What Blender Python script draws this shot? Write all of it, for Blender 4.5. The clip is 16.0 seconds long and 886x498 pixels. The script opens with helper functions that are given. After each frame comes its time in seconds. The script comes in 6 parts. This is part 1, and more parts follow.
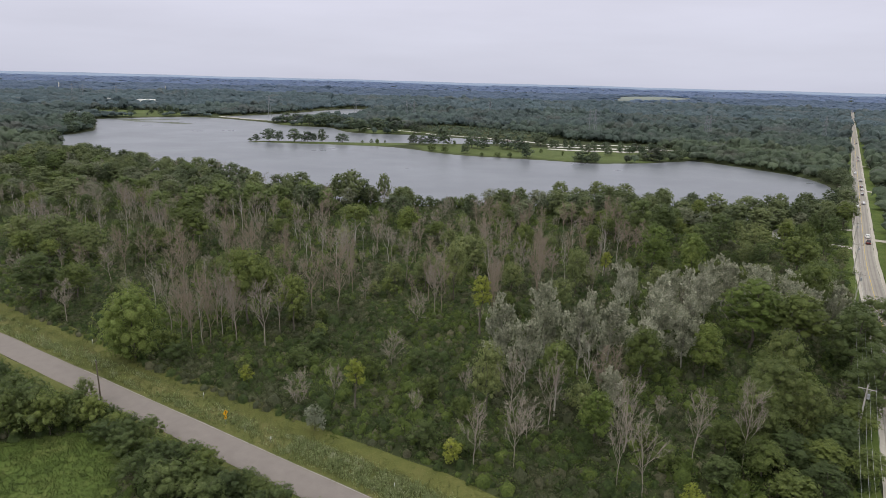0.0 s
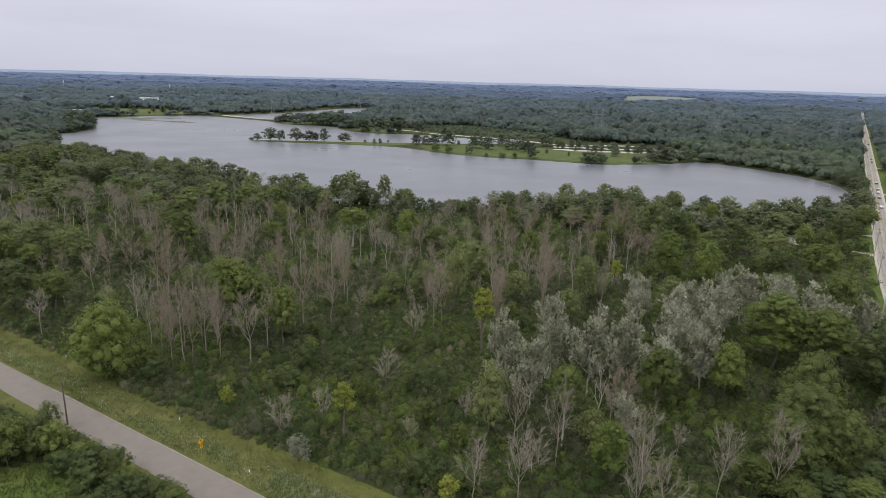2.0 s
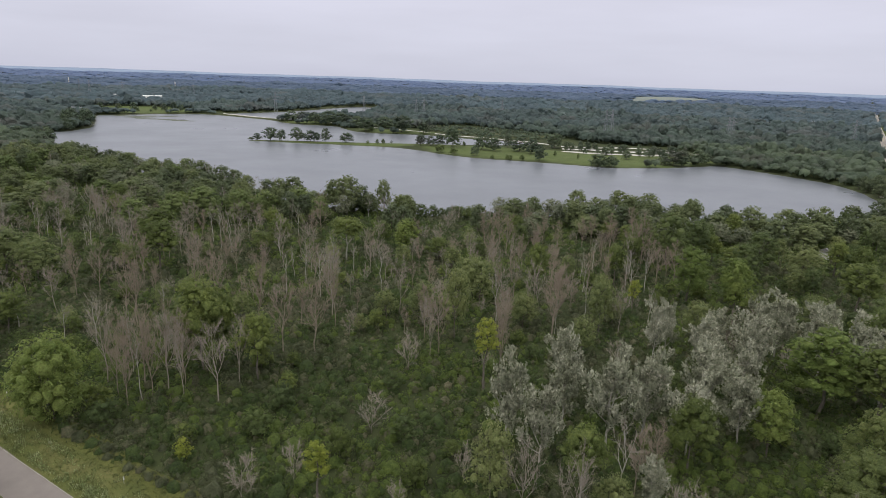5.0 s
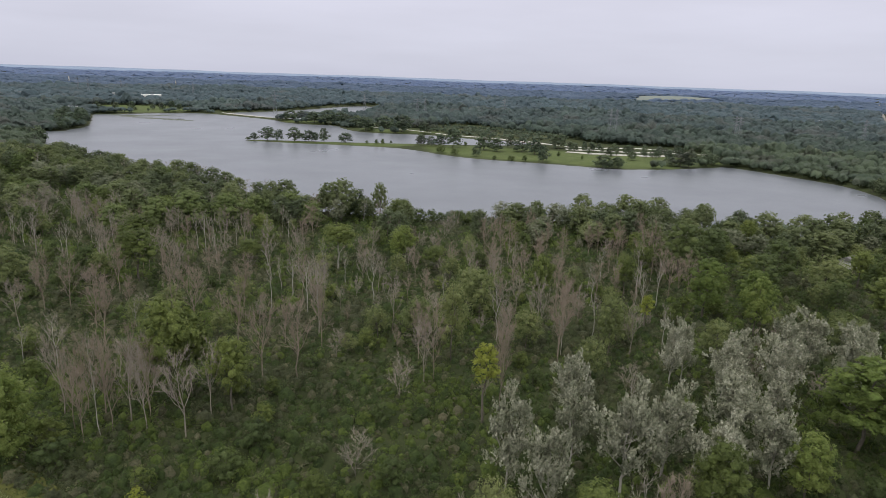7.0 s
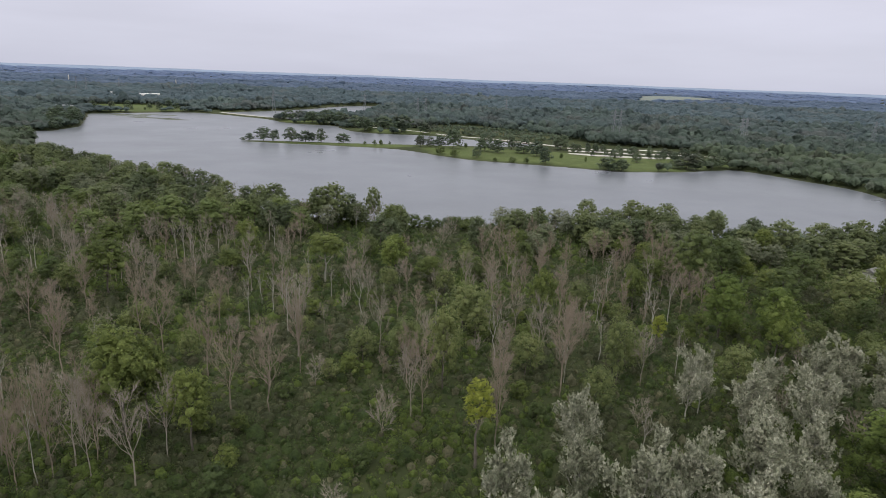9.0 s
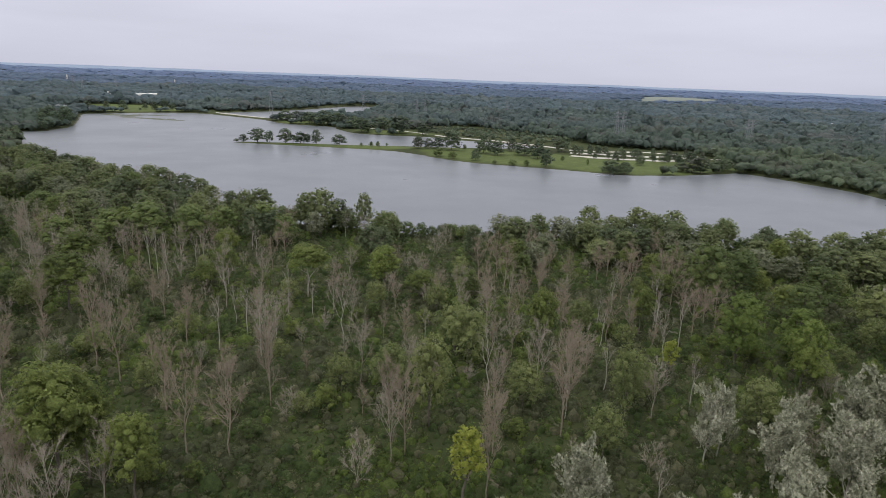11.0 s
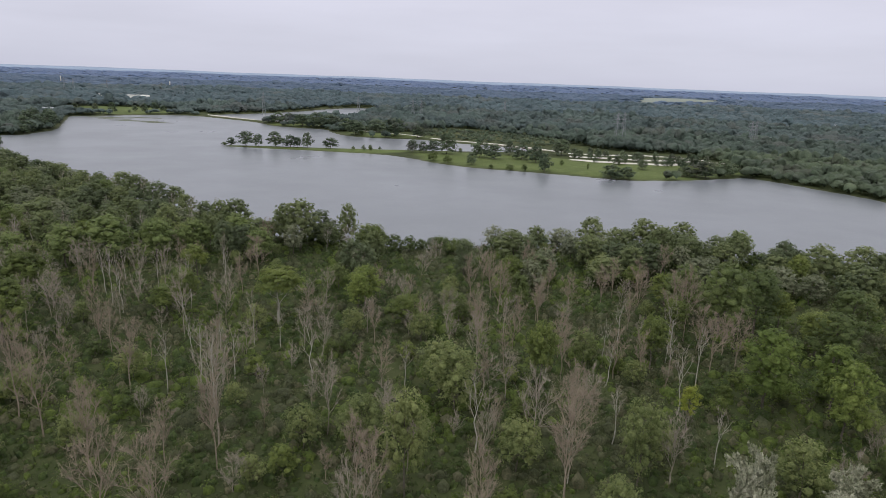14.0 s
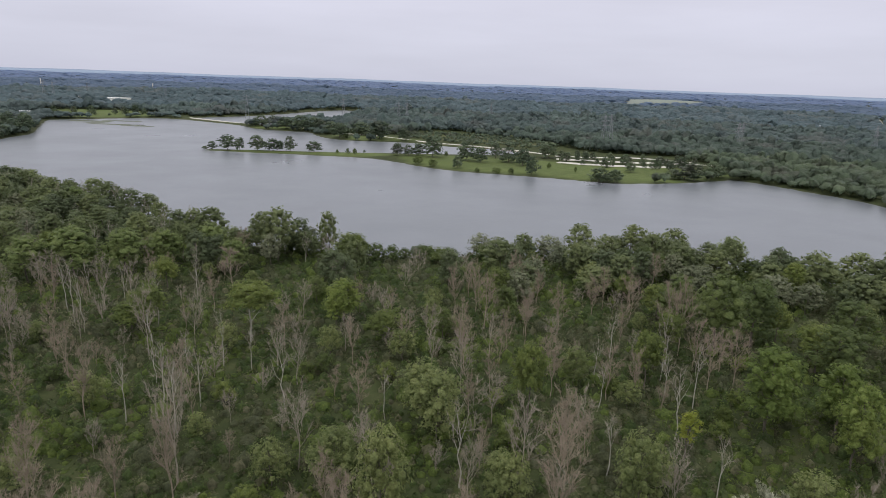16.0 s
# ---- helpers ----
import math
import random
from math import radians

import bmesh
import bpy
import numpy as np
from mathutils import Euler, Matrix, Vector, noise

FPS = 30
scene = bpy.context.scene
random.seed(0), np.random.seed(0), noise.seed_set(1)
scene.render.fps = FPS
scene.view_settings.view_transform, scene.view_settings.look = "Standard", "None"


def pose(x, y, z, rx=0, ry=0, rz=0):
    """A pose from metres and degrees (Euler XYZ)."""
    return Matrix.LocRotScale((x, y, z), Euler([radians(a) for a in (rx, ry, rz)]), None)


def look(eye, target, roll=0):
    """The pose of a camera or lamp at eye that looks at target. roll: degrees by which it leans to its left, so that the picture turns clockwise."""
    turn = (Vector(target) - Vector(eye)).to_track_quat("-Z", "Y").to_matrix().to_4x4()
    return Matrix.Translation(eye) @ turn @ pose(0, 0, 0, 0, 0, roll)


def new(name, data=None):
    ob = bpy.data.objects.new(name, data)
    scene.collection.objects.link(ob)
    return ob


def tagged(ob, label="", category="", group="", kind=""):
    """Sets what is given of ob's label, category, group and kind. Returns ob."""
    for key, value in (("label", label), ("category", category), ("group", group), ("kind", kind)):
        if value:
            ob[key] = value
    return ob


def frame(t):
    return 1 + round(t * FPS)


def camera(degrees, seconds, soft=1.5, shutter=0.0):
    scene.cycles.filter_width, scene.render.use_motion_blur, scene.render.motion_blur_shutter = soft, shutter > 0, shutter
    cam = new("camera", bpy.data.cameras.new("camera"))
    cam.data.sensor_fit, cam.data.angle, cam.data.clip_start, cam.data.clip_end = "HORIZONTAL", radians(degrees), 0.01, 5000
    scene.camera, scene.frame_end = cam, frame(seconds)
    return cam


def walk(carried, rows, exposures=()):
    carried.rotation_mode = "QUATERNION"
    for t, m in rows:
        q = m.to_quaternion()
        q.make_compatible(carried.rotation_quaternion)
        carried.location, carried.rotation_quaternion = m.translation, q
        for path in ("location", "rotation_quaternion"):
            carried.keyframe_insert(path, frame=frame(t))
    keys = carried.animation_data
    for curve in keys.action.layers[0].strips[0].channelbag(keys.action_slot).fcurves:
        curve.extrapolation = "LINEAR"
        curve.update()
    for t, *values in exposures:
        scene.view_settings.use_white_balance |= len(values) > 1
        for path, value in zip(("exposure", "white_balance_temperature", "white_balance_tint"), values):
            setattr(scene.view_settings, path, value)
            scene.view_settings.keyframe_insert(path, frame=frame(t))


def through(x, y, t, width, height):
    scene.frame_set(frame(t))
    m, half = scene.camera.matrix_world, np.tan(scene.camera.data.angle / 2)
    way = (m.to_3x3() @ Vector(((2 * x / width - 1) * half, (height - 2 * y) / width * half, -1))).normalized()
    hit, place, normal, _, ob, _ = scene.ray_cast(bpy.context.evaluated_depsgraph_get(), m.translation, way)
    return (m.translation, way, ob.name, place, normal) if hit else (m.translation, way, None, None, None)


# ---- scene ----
# ---- camera and its flight ----
cam = camera(70.9, 16.0, soft=0.65)
PATH = [
    (0, (-5.70, 4.98, 66.37), (-5.294, 101.501, 40.239), 1.53),
    (0.5, (-5.43, 7.59, 66.22), (-5.122, 104.123, 40.111), 1.57),
    (1, (-5.08, 10.32, 66.11), (-4.957, 106.832, 39.917), 1.64),
    (1.5, (-4.76, 13.23, 66.02), (-4.907, 109.722, 39.764), 1.62),
    (2, (-4.45, 16.26, 65.94), (-4.803, 112.750, 39.683), 1.64),
    (2.5, (-4.16, 19.37, 65.92), (-4.714, 115.839, 39.604), 1.69),
    (3, (-3.88, 22.52, 65.95), (-4.618, 118.990, 39.610), 1.68),
    (3.5, (-3.61, 25.79, 65.99), (-4.516, 122.245, 39.618), 1.72),
    (4, (-3.35, 29.23, 66.00), (-4.393, 125.678, 39.618), 1.82),
    (6.5, (-2.07, 46.46, 65.92), (-3.629, 142.861, 39.380), 1.99),
    (7, (-1.69, 50.09, 65.81), (-3.339, 146.476, 39.229), 1.98),
    (7.5, (-1.26, 53.77, 65.67), (-3.041, 150.157, 39.087), 2.04),
    (8, (-0.79, 57.48, 65.61), (-2.631, 153.867, 39.018), 2.03),
    (8.5, (-0.28, 61.23, 65.59), (-2.200, 157.605, 38.978), 2.06),
    (9, (0.23, 64.96, 65.61), (-1.711, 161.323, 38.980), 2.13),
    (11.5, (2.97, 83.73, 65.34), (0.849, 180.124, 38.814), 2.23),
    (12, (3.40, 87.22, 65.39), (1.323, 183.625, 38.898), 2.23),
    (12.5, (3.84, 90.64, 65.42), (1.774, 187.038, 38.922), 2.25),
    (13, (4.29, 94.03, 65.44), (2.211, 190.437, 38.962), 2.22),
    (13.5, (4.72, 97.36, 65.47), (2.671, 193.775, 39.022), 2.20),
    (14, (5.15, 100.56, 65.51), (3.211, 196.999, 39.112), 2.16),
    (14.5, (5.52, 103.57, 65.56), (3.854, 200.025, 39.229), 2.20),
    (15, (5.83, 106.20, 65.63), (4.395, 202.675, 39.361), 2.17),
    (15.5, (6.06, 108.33, 65.75), (4.957, 204.848, 39.598), 2.12),
    (16, (6.28, 109.75, 65.86), (6.269, 206.290, 39.777), 2.04),
]
walk(cam, [(t, look(eye, target, roll)) for t, eye, target, roll in PATH])

# ---- overcast daylight ----
SUN_EL, SUN_AZ = radians(52), radians(215)
world = bpy.data.worlds.new("overcast_sky")
scene.world = world
world.use_nodes = True
wn, wl = world.node_tree.nodes, world.node_tree.links
wn.clear()
w_out = wn.new("ShaderNodeOutputWorld")
w_bg = wn.new("ShaderNodeBackground")
w_sky = wn.new("ShaderNodeTexSky")
w_sky.sky_type, w_sky.sun_disc = "NISHITA", False
w_sky.sun_elevation, w_sky.sun_rotation = SUN_EL, SUN_AZ
w_co = wn.new("ShaderNodeTexCoord")
w_sep = wn.new("ShaderNodeSeparateXYZ")
wl.new(w_co.outputs["Generated"], w_sep.inputs[0])
w_ramp = wn.new("ShaderNodeValToRGB")
for e in range(3):
    w_ramp.color_ramp.elements.new(0.5)
for e, (at, col) in zip(w_ramp.color_ramp.elements, [
        (0.0, (0.605, 0.615, 0.735, 1)), (0.02, (0.63, 0.64, 0.76, 1)), (0.14, (0.735, 0.728, 0.85, 1)), (0.35, (1.03, 1.03, 1.10, 1)), (1.0, (1.98, 1.98, 1.90, 1))]):
    e.position, e.color = at, col
wl.new(w_sep.outputs["Z"], w_ramp.inputs[0])
w_map = wn.new("ShaderNodeMapping")
w_map.inputs["Scale"].default_value = (2.2, 2.2, 14)
wl.new(w_co.outputs["Generated"], w_map.inputs[0])
w_noise = wn.new("ShaderNodeTexNoise")
w_noise.inputs["Scale"].default_value, w_noise.inputs["Detail"].default_value = 1.6, 6
wl.new(w_map.outputs[0], w_noise.inputs["Vector"])
w_cloud = wn.new("ShaderNodeMapRange")
w_cloud.inputs["From Min"].default_value, w_cloud.inputs["From Max"].default_value = 0.3, 0.7
w_cloud.inputs["To Min"].default_value, w_cloud.inputs["To Max"].default_value = 0.96, 1.05
wl.new(w_noise.outputs[0], w_cloud.inputs[0])
w_mul = wn.new("ShaderNodeMix")
w_mul.data_type, w_mul.blend_type = "RGBA", "MULTIPLY"
w_mul.inputs[0].default_value = 1.0
wl.new(w_ramp.outputs[0], w_mul.inputs[6])
wl.new(w_cloud.outputs[0], w_mul.inputs[7])
w_dim = wn.new("ShaderNodeMix")
w_dim.data_type, w_dim.blend_type = "RGBA", "MULTIPLY"
w_dim.inputs[0].default_value = 1.0
w_dim.inputs[7].default_value = (0.08, 0.08, 0.08, 1)
wl.new(w_sky.outputs[0], w_dim.inputs[6])
w_mix = wn.new("ShaderNodeMix")
w_mix.data_type = "RGBA"
w_mix.inputs[0].default_value = 0.94
wl.new(w_dim.outputs[2], w_mix.inputs[6])
wl.new(w_mul.outputs[2], w_mix.inputs[7])
wl.new(w_mix.outputs[2], w_bg.inputs["Color"])
w_bg.inputs["Strength"].default_value = 1.0
wl.new(w_bg.outputs[0], w_out.inputs["Surface"])
sun = new("sun", bpy.data.lights.new("sun", "SUN"))
sun.data.energy, sun.data.angle, sun.data.color = 0.9, radians(14), (1.0, 0.97, 0.92)
sun.matrix_world = look((0, 0, 0), (-math.sin(SUN_AZ) * math.cos(SUN_EL), -math.cos(SUN_AZ) * math.cos(SUN_EL), -math.sin(SUN_EL)))
scene.view_settings.exposure = 0.0

# ---- materials ----
def material(name):
    m = bpy.data.materials.new(name)
    m.use_nodes = True
    m.node_tree.nodes.clear()
    out = m.node_tree.nodes.new("ShaderNodeOutputMaterial")
    bsdf = m.node_tree.nodes.new("ShaderNodeBsdfPrincipled")
    m.node_tree.links.new(bsdf.outputs[0], out.inputs["Surface"])
    return m, m.node_tree.nodes, m.node_tree.links, bsdf, out


def noise_node(n, l, scale, detail=3.0, rough=0.6, vector=None):
    t = n.new("ShaderNodeTexNoise")
    t.inputs["Scale"].default_value, t.inputs["Detail"].default_value = scale, detail
    t.inputs["Roughness"].default_value = rough
    if vector is None:
        g = n.new("ShaderNodeNewGeometry")
        vector = g.outputs["Position"]
    l.new(vector, t.inputs["Vector"])
    return t.outputs[0]


def ramp_node(n, l, fac, stops):
    r = n.new("ShaderNodeValToRGB")
    while len(r.color_ramp.elements) < len(stops):
        r.color_ramp.elements.new(0.5)
    for e, (at, col) in zip(r.color_ramp.elements, stops):
        e.position, e.color = at, (*col, 1)
    l.new(fac, r.inputs[0])
    return r.outputs[0]


def math_node(n, l, op, a, b):
    t = n.new("ShaderNodeMath")
    t.operation = op
    for i, v in enumerate((a, b)):
        if isinstance(v, (int, float)):
            t.inputs[i].default_value = v
        else:
            l.new(v, t.inputs[i])
    return t.outputs[0]


def mix_node(n, l, fac, a, b, blend="MIX"):
    t = n.new("ShaderNodeMix")
    t.data_type, t.blend_type = "RGBA", blend
    for i, v in ((0, fac), (6, a), (7, b)):
        if isinstance(v, (int, float)):
            t.inputs[i].default_value = v
        elif isinstance(v, tuple):
            t.inputs[i].default_value = (*v, 1)
        else:
            l.new(v, t.inputs[i])
    return t.outputs[2]


def bump_node(n, l, bsdf, height, strength, distance):
    b = n.new("ShaderNodeBump")
    b.inputs["Strength"].default_value, b.inputs["Distance"].default_value = strength, distance
    l.new(height, b.inputs["Height"])
    l.new(b.outputs[0], bsdf.inputs["Normal"])


# a thin leaf sends half of its light on through it
LEAF_TONE = (1.50, 1.45, 1.70)


def leaf_material(name, dark, mid, light, patch=0.12, through=0.5, own=0.35, rough=0.55, bare=None, grain=0.18, bunch=0.8, tuft=0.62, leafy=2.6, relief=0.35, depth=0.38, patchy=0.75):
    """Foliage: tone by patch, by bunch, by single leaf and by plant, with a little light let through."""
    m, n, l, bsdf, out = material(name)
    g = n.new("ShaderNodeNewGeometry")
    o = n.new("ShaderNodeObjectInfo")
    dark, mid, light = (tuple(c * f for c, f in zip(k, LEAF_TONE)) for k in (dark, mid, light))
    big = noise_node(n, l, patch, 2.0)
    v = math_node(n, l, "MULTIPLY", g.outputs["Random Per Island"], grain)
    v = math_node(n, l, "ADD", v, math_node(n, l, "MULTIPLY", o.outputs["Random"], own))
    v = math_node(n, l, "ADD", v, math_node(n, l, "ADD", math_node(n, l, "MULTIPLY", math_node(n, l, "SUBTRACT", big, 0.5), patchy), 0.15))
    v = math_node(n, l, "ADD", v, math_node(n, l, "MULTIPLY", math_node(n, l, "SUBTRACT", noise_node(n, l, bunch, 2.0), 0.33), tuft))
    col = ramp_node(n, l, v, [(0.10, dark), (0.42, mid), (0.80, light)])
    if bare:
        k = ramp_node(n, l, noise_node(n, l, patch * 0.7, 3.0, 0.6), [(0.54, (0, 0, 0)), (0.66, (0.7, 0.7, 0.7))])
        col = mix_node(n, l, k, col, bare)
    bsdf.inputs["Roughness"].default_value = rough
    bsdf.inputs["Specular IOR Level"].default_value = 0.25
    # fine noise darkens the colour, painting in shaded gaps between leaves
    small = noise_node(n, l, leafy, 3.0, 0.7)
    col = mix_node(n, l, 1.0, col, ramp_node(n, l, small, [(0.34, (1 - depth,) * 3), (0.62, (1 + 0.55 * depth,) * 3)]), "MULTIPLY")
    l.new(col, bsdf.inputs["Base Color"])
    bump_node(n, l, bsdf, small, 0.9, relief)
    if through > 0:
        tr = n.new("ShaderNodeBsdfTranslucent")
        l.new(mix_node(n, l, 0.12, col, (0.14, 0.2, 0.03)), tr.inputs["Color"])
        mx = n.new("ShaderNodeMixShader")
        mx.inputs[0].default_value = through
        l.new(bsdf.outputs[0], mx.inputs[1])
        l.new(tr.outputs[0], mx.inputs[2])
        l.new(mx.outputs[0], out.inputs["Surface"])
    return m


def plain_material(name, col, rough=0.8, vary=0.15, scale=1.5, metal=0.0, bump=0.0):
    m, n, l, bsdf, out = material(name)
    a = noise_node(n, l, scale, 5.0)
    b = noise_node(n, l, scale * 9, 3.0)
    f = math_node(n, l, "ADD", math_node(n, l, "MULTIPLY", a, 0.65), math_node(n, l, "MULTIPLY", b, 0.35))
    lo, hi = tuple(c * (1 - vary) for c in col), tuple(min(1, c * (1 + vary)) for c in col)
    l.new(ramp_node(n, l, f, [(0.3, lo), (0.7, hi)]), bsdf.inputs["Base Color"])
    bsdf.inputs["Roughness"].default_value, bsdf.inputs["Metallic"].default_value = rough, metal
    if bump:
        bump_node(n, l, bsdf, f, 0.6, bump)
    return m


LEAF_GREEN = leaf_material("leaf_green", (0.046, 0.062, 0.017), (0.088, 0.116, 0.029), (0.148, 0.182, 0.044))
LEAF_DARK = leaf_material("leaf_dark_green", (0.036, 0.053, 0.018), (0.062, 0.088, 0.027), (0.104, 0.134, 0.040))
LEAF_LIME = leaf_material("leaf_yellow_green", (0.062, 0.092, 0.020), (0.104, 0.146, 0.032), (0.165, 0.205, 0.050))
LEAF_YELLOW = leaf_material("leaf_yellow", (0.100, 0.132, 0.020), (0.165, 0.200, 0.030), (0.240, 0.265, 0.045))
LEAF_SOFT = leaf_material("leaf_soft_green", (0.059, 0.08, 0.023), (0.097, 0.124, 0.035), (0.15, 0.175, 0.053))
LEAF_OLIVE = leaf_material("leaf_olive", (0.070, 0.092, 0.030), (0.114, 0.142, 0.047), (0.172, 0.198, 0.068))
LEAF_SILVER = leaf_material("leaf_silver", (0.096, 0.113, 0.059), (0.252, 0.263, 0.167), (0.548, 0.554, 0.401), patch=0.35, own=0.12)
LEAF_GREY = leaf_material("leaf_grey_green", (0.11, 0.13, 0.075), (0.20, 0.22, 0.14), (0.36, 0.38, 0.27), patch=0.35, own=0.1)
LEAF_SHRUB = leaf_material("leaf_shrub", (0.023, 0.039, 0.011), (0.048, 0.073, 0.018), (0.095, 0.127, 0.031), patch=0.5, own=0.0)
LEAF_SHRUB_LIGHT = leaf_material("leaf_shrub_light", (0.042, 0.065, 0.013), (0.085, 0.119, 0.024), (0.157, 0.192, 0.042), patch=0.5, own=0.0)
LEAF_SHRUB_DUN = leaf_material("leaf_shrub_dun", (0.041, 0.049, 0.022), (0.07, 0.08, 0.036), (0.12, 0.123, 0.058), patch=0.5, own=0.0)
LEAF_BRUSH = leaf_material("leaf_brush_olive", (0.066, 0.068, 0.034), (0.105, 0.106, 0.053), (0.160, 0.152, 0.082), patch=0.2, own=0.0)
LEAF_VERGE = leaf_material("leaf_verge_grass", (0.059, 0.074, 0.024), (0.094, 0.108, 0.034), (0.151, 0.148, 0.060), patch=0.25, own=0.0)
LEAF_SEDGE = leaf_material("leaf_weed_pale", (0.118, 0.151, 0.055), (0.193, 0.227, 0.092), (0.370, 0.378, 0.244), patch=0.4, own=0.0)
# haze is painted into these leaf colours, paler and bluer with distance
LEAF_SHORE_HAZED = leaf_material("leaf_far_shore_hazed", (0.053, 0.077, 0.046), (0.09, 0.122, 0.065), (0.15, 0.185, 0.091), patch=0.04, own=0.25, bare=(0.125, 0.122, 0.104), grain=0.1, bunch=0.35, tuft=0.34, leafy=1.1, relief=0.8, depth=0.2, patchy=1.1)
LEAF_ACROSS_HAZED = leaf_material("leaf_across_lake_hazed", (0.046, 0.068, 0.05), (0.072, 0.103, 0.071), (0.116, 0.153, 0.098), patch=0.03, own=0, bare=(0.138, 0.142, 0.134), grain=0.1, bunch=0.22, tuft=0.34, leafy=0.7, relief=1.2, depth=0.2, patchy=1.5)
LEAF_HORIZON_HAZED = leaf_material("leaf_horizon_hazed_blue", (0.091, 0.137, 0.213), (0.103, 0.151, 0.226), (0.122, 0.173, 0.245), patch=0.003, own=0, grain=0.1, bunch=0.02, tuft=0.34, leafy=0.06, relief=0.4, depth=0.2)
LEAF_BEHIND_HAZED = leaf_material("leaf_behind_lake_hazed", (0.051, 0.075, 0.067), (0.074, 0.107, 0.086), (0.113, 0.153, 0.115), patch=0.02, own=0, bare=(0.132, 0.140, 0.136), grain=0.1, bunch=0.18, tuft=0.34, leafy=0.6, relief=1.4, depth=0.2, patchy=1.6)
LEAF_FAR_HAZED = leaf_material("leaf_far_hazed", (0.051, 0.079, 0.081), (0.07, 0.106, 0.104), (0.103, 0.144, 0.138), patch=0.011, own=0, bare=(0.140, 0.156, 0.156), grain=0.1, bunch=0.12, tuft=0.34, leafy=0.35, relief=1.0, depth=0.2, patchy=1.7)
LEAF_DISTANT_HAZED = leaf_material("leaf_distant_hazed", (0.06, 0.094, 0.13), (0.078, 0.118, 0.157), (0.103, 0.146, 0.188), patch=0.006, own=0, grain=0.1, bunch=0.05, tuft=0.34, leafy=0.16, relief=0.6, depth=0.2, patchy=1.7)
# shore belt leaves, their colours greyed and lightened to imitate slight haze
LEAF_BELT_HAZED = leaf_material("leaf_belt_green_hazed", (0.054, 0.07, 0.029), (0.099, 0.124, 0.049), (0.159, 0.189, 0.072), tuft=0.42)
LEAF_BELT_DARK_HAZED = leaf_material("leaf_belt_dark_green_hazed", (0.049, 0.066, 0.031), (0.078, 0.101, 0.047), (0.123, 0.15, 0.066), tuft=0.42)
LEAF_BELT_LIME_HAZED = leaf_material("leaf_belt_light_green_hazed", (0.064, 0.092, 0.029), (0.106, 0.144, 0.044), (0.162, 0.2, 0.064), tuft=0.42)
LEAF_BELT_GREY_HAZED = leaf_material("leaf_belt_grey_green_hazed", (0.083, 0.099, 0.054), (0.128, 0.147, 0.081), (0.188, 0.205, 0.116), tuft=0.42)
LEAF_MEADOW = leaf_material("leaf_meadow", (0.040, 0.058, 0.014), (0.063, 0.088, 0.021), (0.099, 0.114, 0.035), patch=0.12, own=0)
# the ridge's blue is horizon haze put into its base colour
RIDGE_HAZE_BLUE = plain_material("ridge_haze_blue", (0.17, 0.22, 0.31), 1.0, 0.12, 0.004)
BARK = plain_material("bark_grey_brown", (0.115, 0.098, 0.080), 0.9, 0.3, 1.2)
BARK_PALE = plain_material("bark_pale", (0.33, 0.31, 0.27), 0.85, 0.25, 1.2)
DEAD_WOOD = plain_material("dead_wood_grey", (0.256, 0.224, 0.184), 0.9, 0.3, 0.6)
DEAD_RED = plain_material("dead_wood_reddish", (0.232, 0.190, 0.146), 0.9, 0.3, 0.6)
ASPHALT_OLD = plain_material("asphalt_worn_grey", (0.162, 0.140, 0.129), 0.9, 0.12, 0.5)
CONCRETE_ROAD = plain_material("road_pale_concrete", (0.245, 0.222, 0.198), 0.9, 0.1, 0.25)
ROAD_TRACK = plain_material("road_wheel_track", (0.20, 0.182, 0.163), 0.9, 0.12, 0.25)
GRAVEL = plain_material("gravel_shoulder", (0.36, 0.33, 0.29), 0.95, 0.2, 1.2)
LOT_PALE = plain_material("parking_pale_gravel", (0.43, 0.41, 0.375), 0.9, 0.1, 0.2)
LINE_WHITE = plain_material("road_line_white", (0.30, 0.285, 0.26), 0.8, 0.2, 2.0)
LINE_YELLOW = plain_material("road_line_yellow", (0.50, 0.36, 0.06), 0.8, 0.2, 2.0)
SIGN_YELLOW = plain_material("sign_yellow", (0.80, 0.42, 0.01), 0.45, 0.05, 3.0)
SIGN_BLACK = plain_material("sign_black", (0.02, 0.02, 0.02), 0.5, 0.05, 3.0)
STEEL = plain_material("galvanised_steel", (0.36, 0.37, 0.38), 0.5, 0.12, 1.0, 0.5)
TOWER_STEEL = plain_material("tower_weathered_steel", (0.23, 0.245, 0.26), 0.7, 0.1, 0.5)
WHITE_PAINT = plain_material("white_paint", (0.78, 0.78, 0.76), 0.6, 0.06, 0.4)
TIMBER_POLE = plain_material("pole_timber", (0.12, 0.095, 0.075), 0.9, 0.25, 2.0)
TIMBER_GREY = plain_material("pole_timber_grey", (0.34, 0.32, 0.29), 0.9, 0.2, 2.0)
WIRE = plain_material("wire_aluminium", (0.42, 0.42, 0.42), 0.5, 0.05, 1.0, 0.4)
ROOF_DARK = plain_material("roof_shingle_grey", (0.16, 0.155, 0.15), 0.9, 0.2, 1.0)
ROOF_PALE = plain_material("roof_metal_white", (0.50, 0.52, 0.56), 0.5, 0.05, 0.1)
SIDING = plain_material("siding_pale", (0.62, 0.60, 0.56), 0.8, 0.08, 0.5)
BRICK_FAR = plain_material("brick_wall_far", (0.30, 0.20, 0.16), 0.9, 0.15, 0.5)
GLASS_DARK = plain_material("window_dark", (0.03, 0.035, 0.04), 0.08, 0.05, 1.0)
RUBBER = plain_material("tyre_rubber", (0.025, 0.025, 0.025), 0.85, 0.1, 4.0)
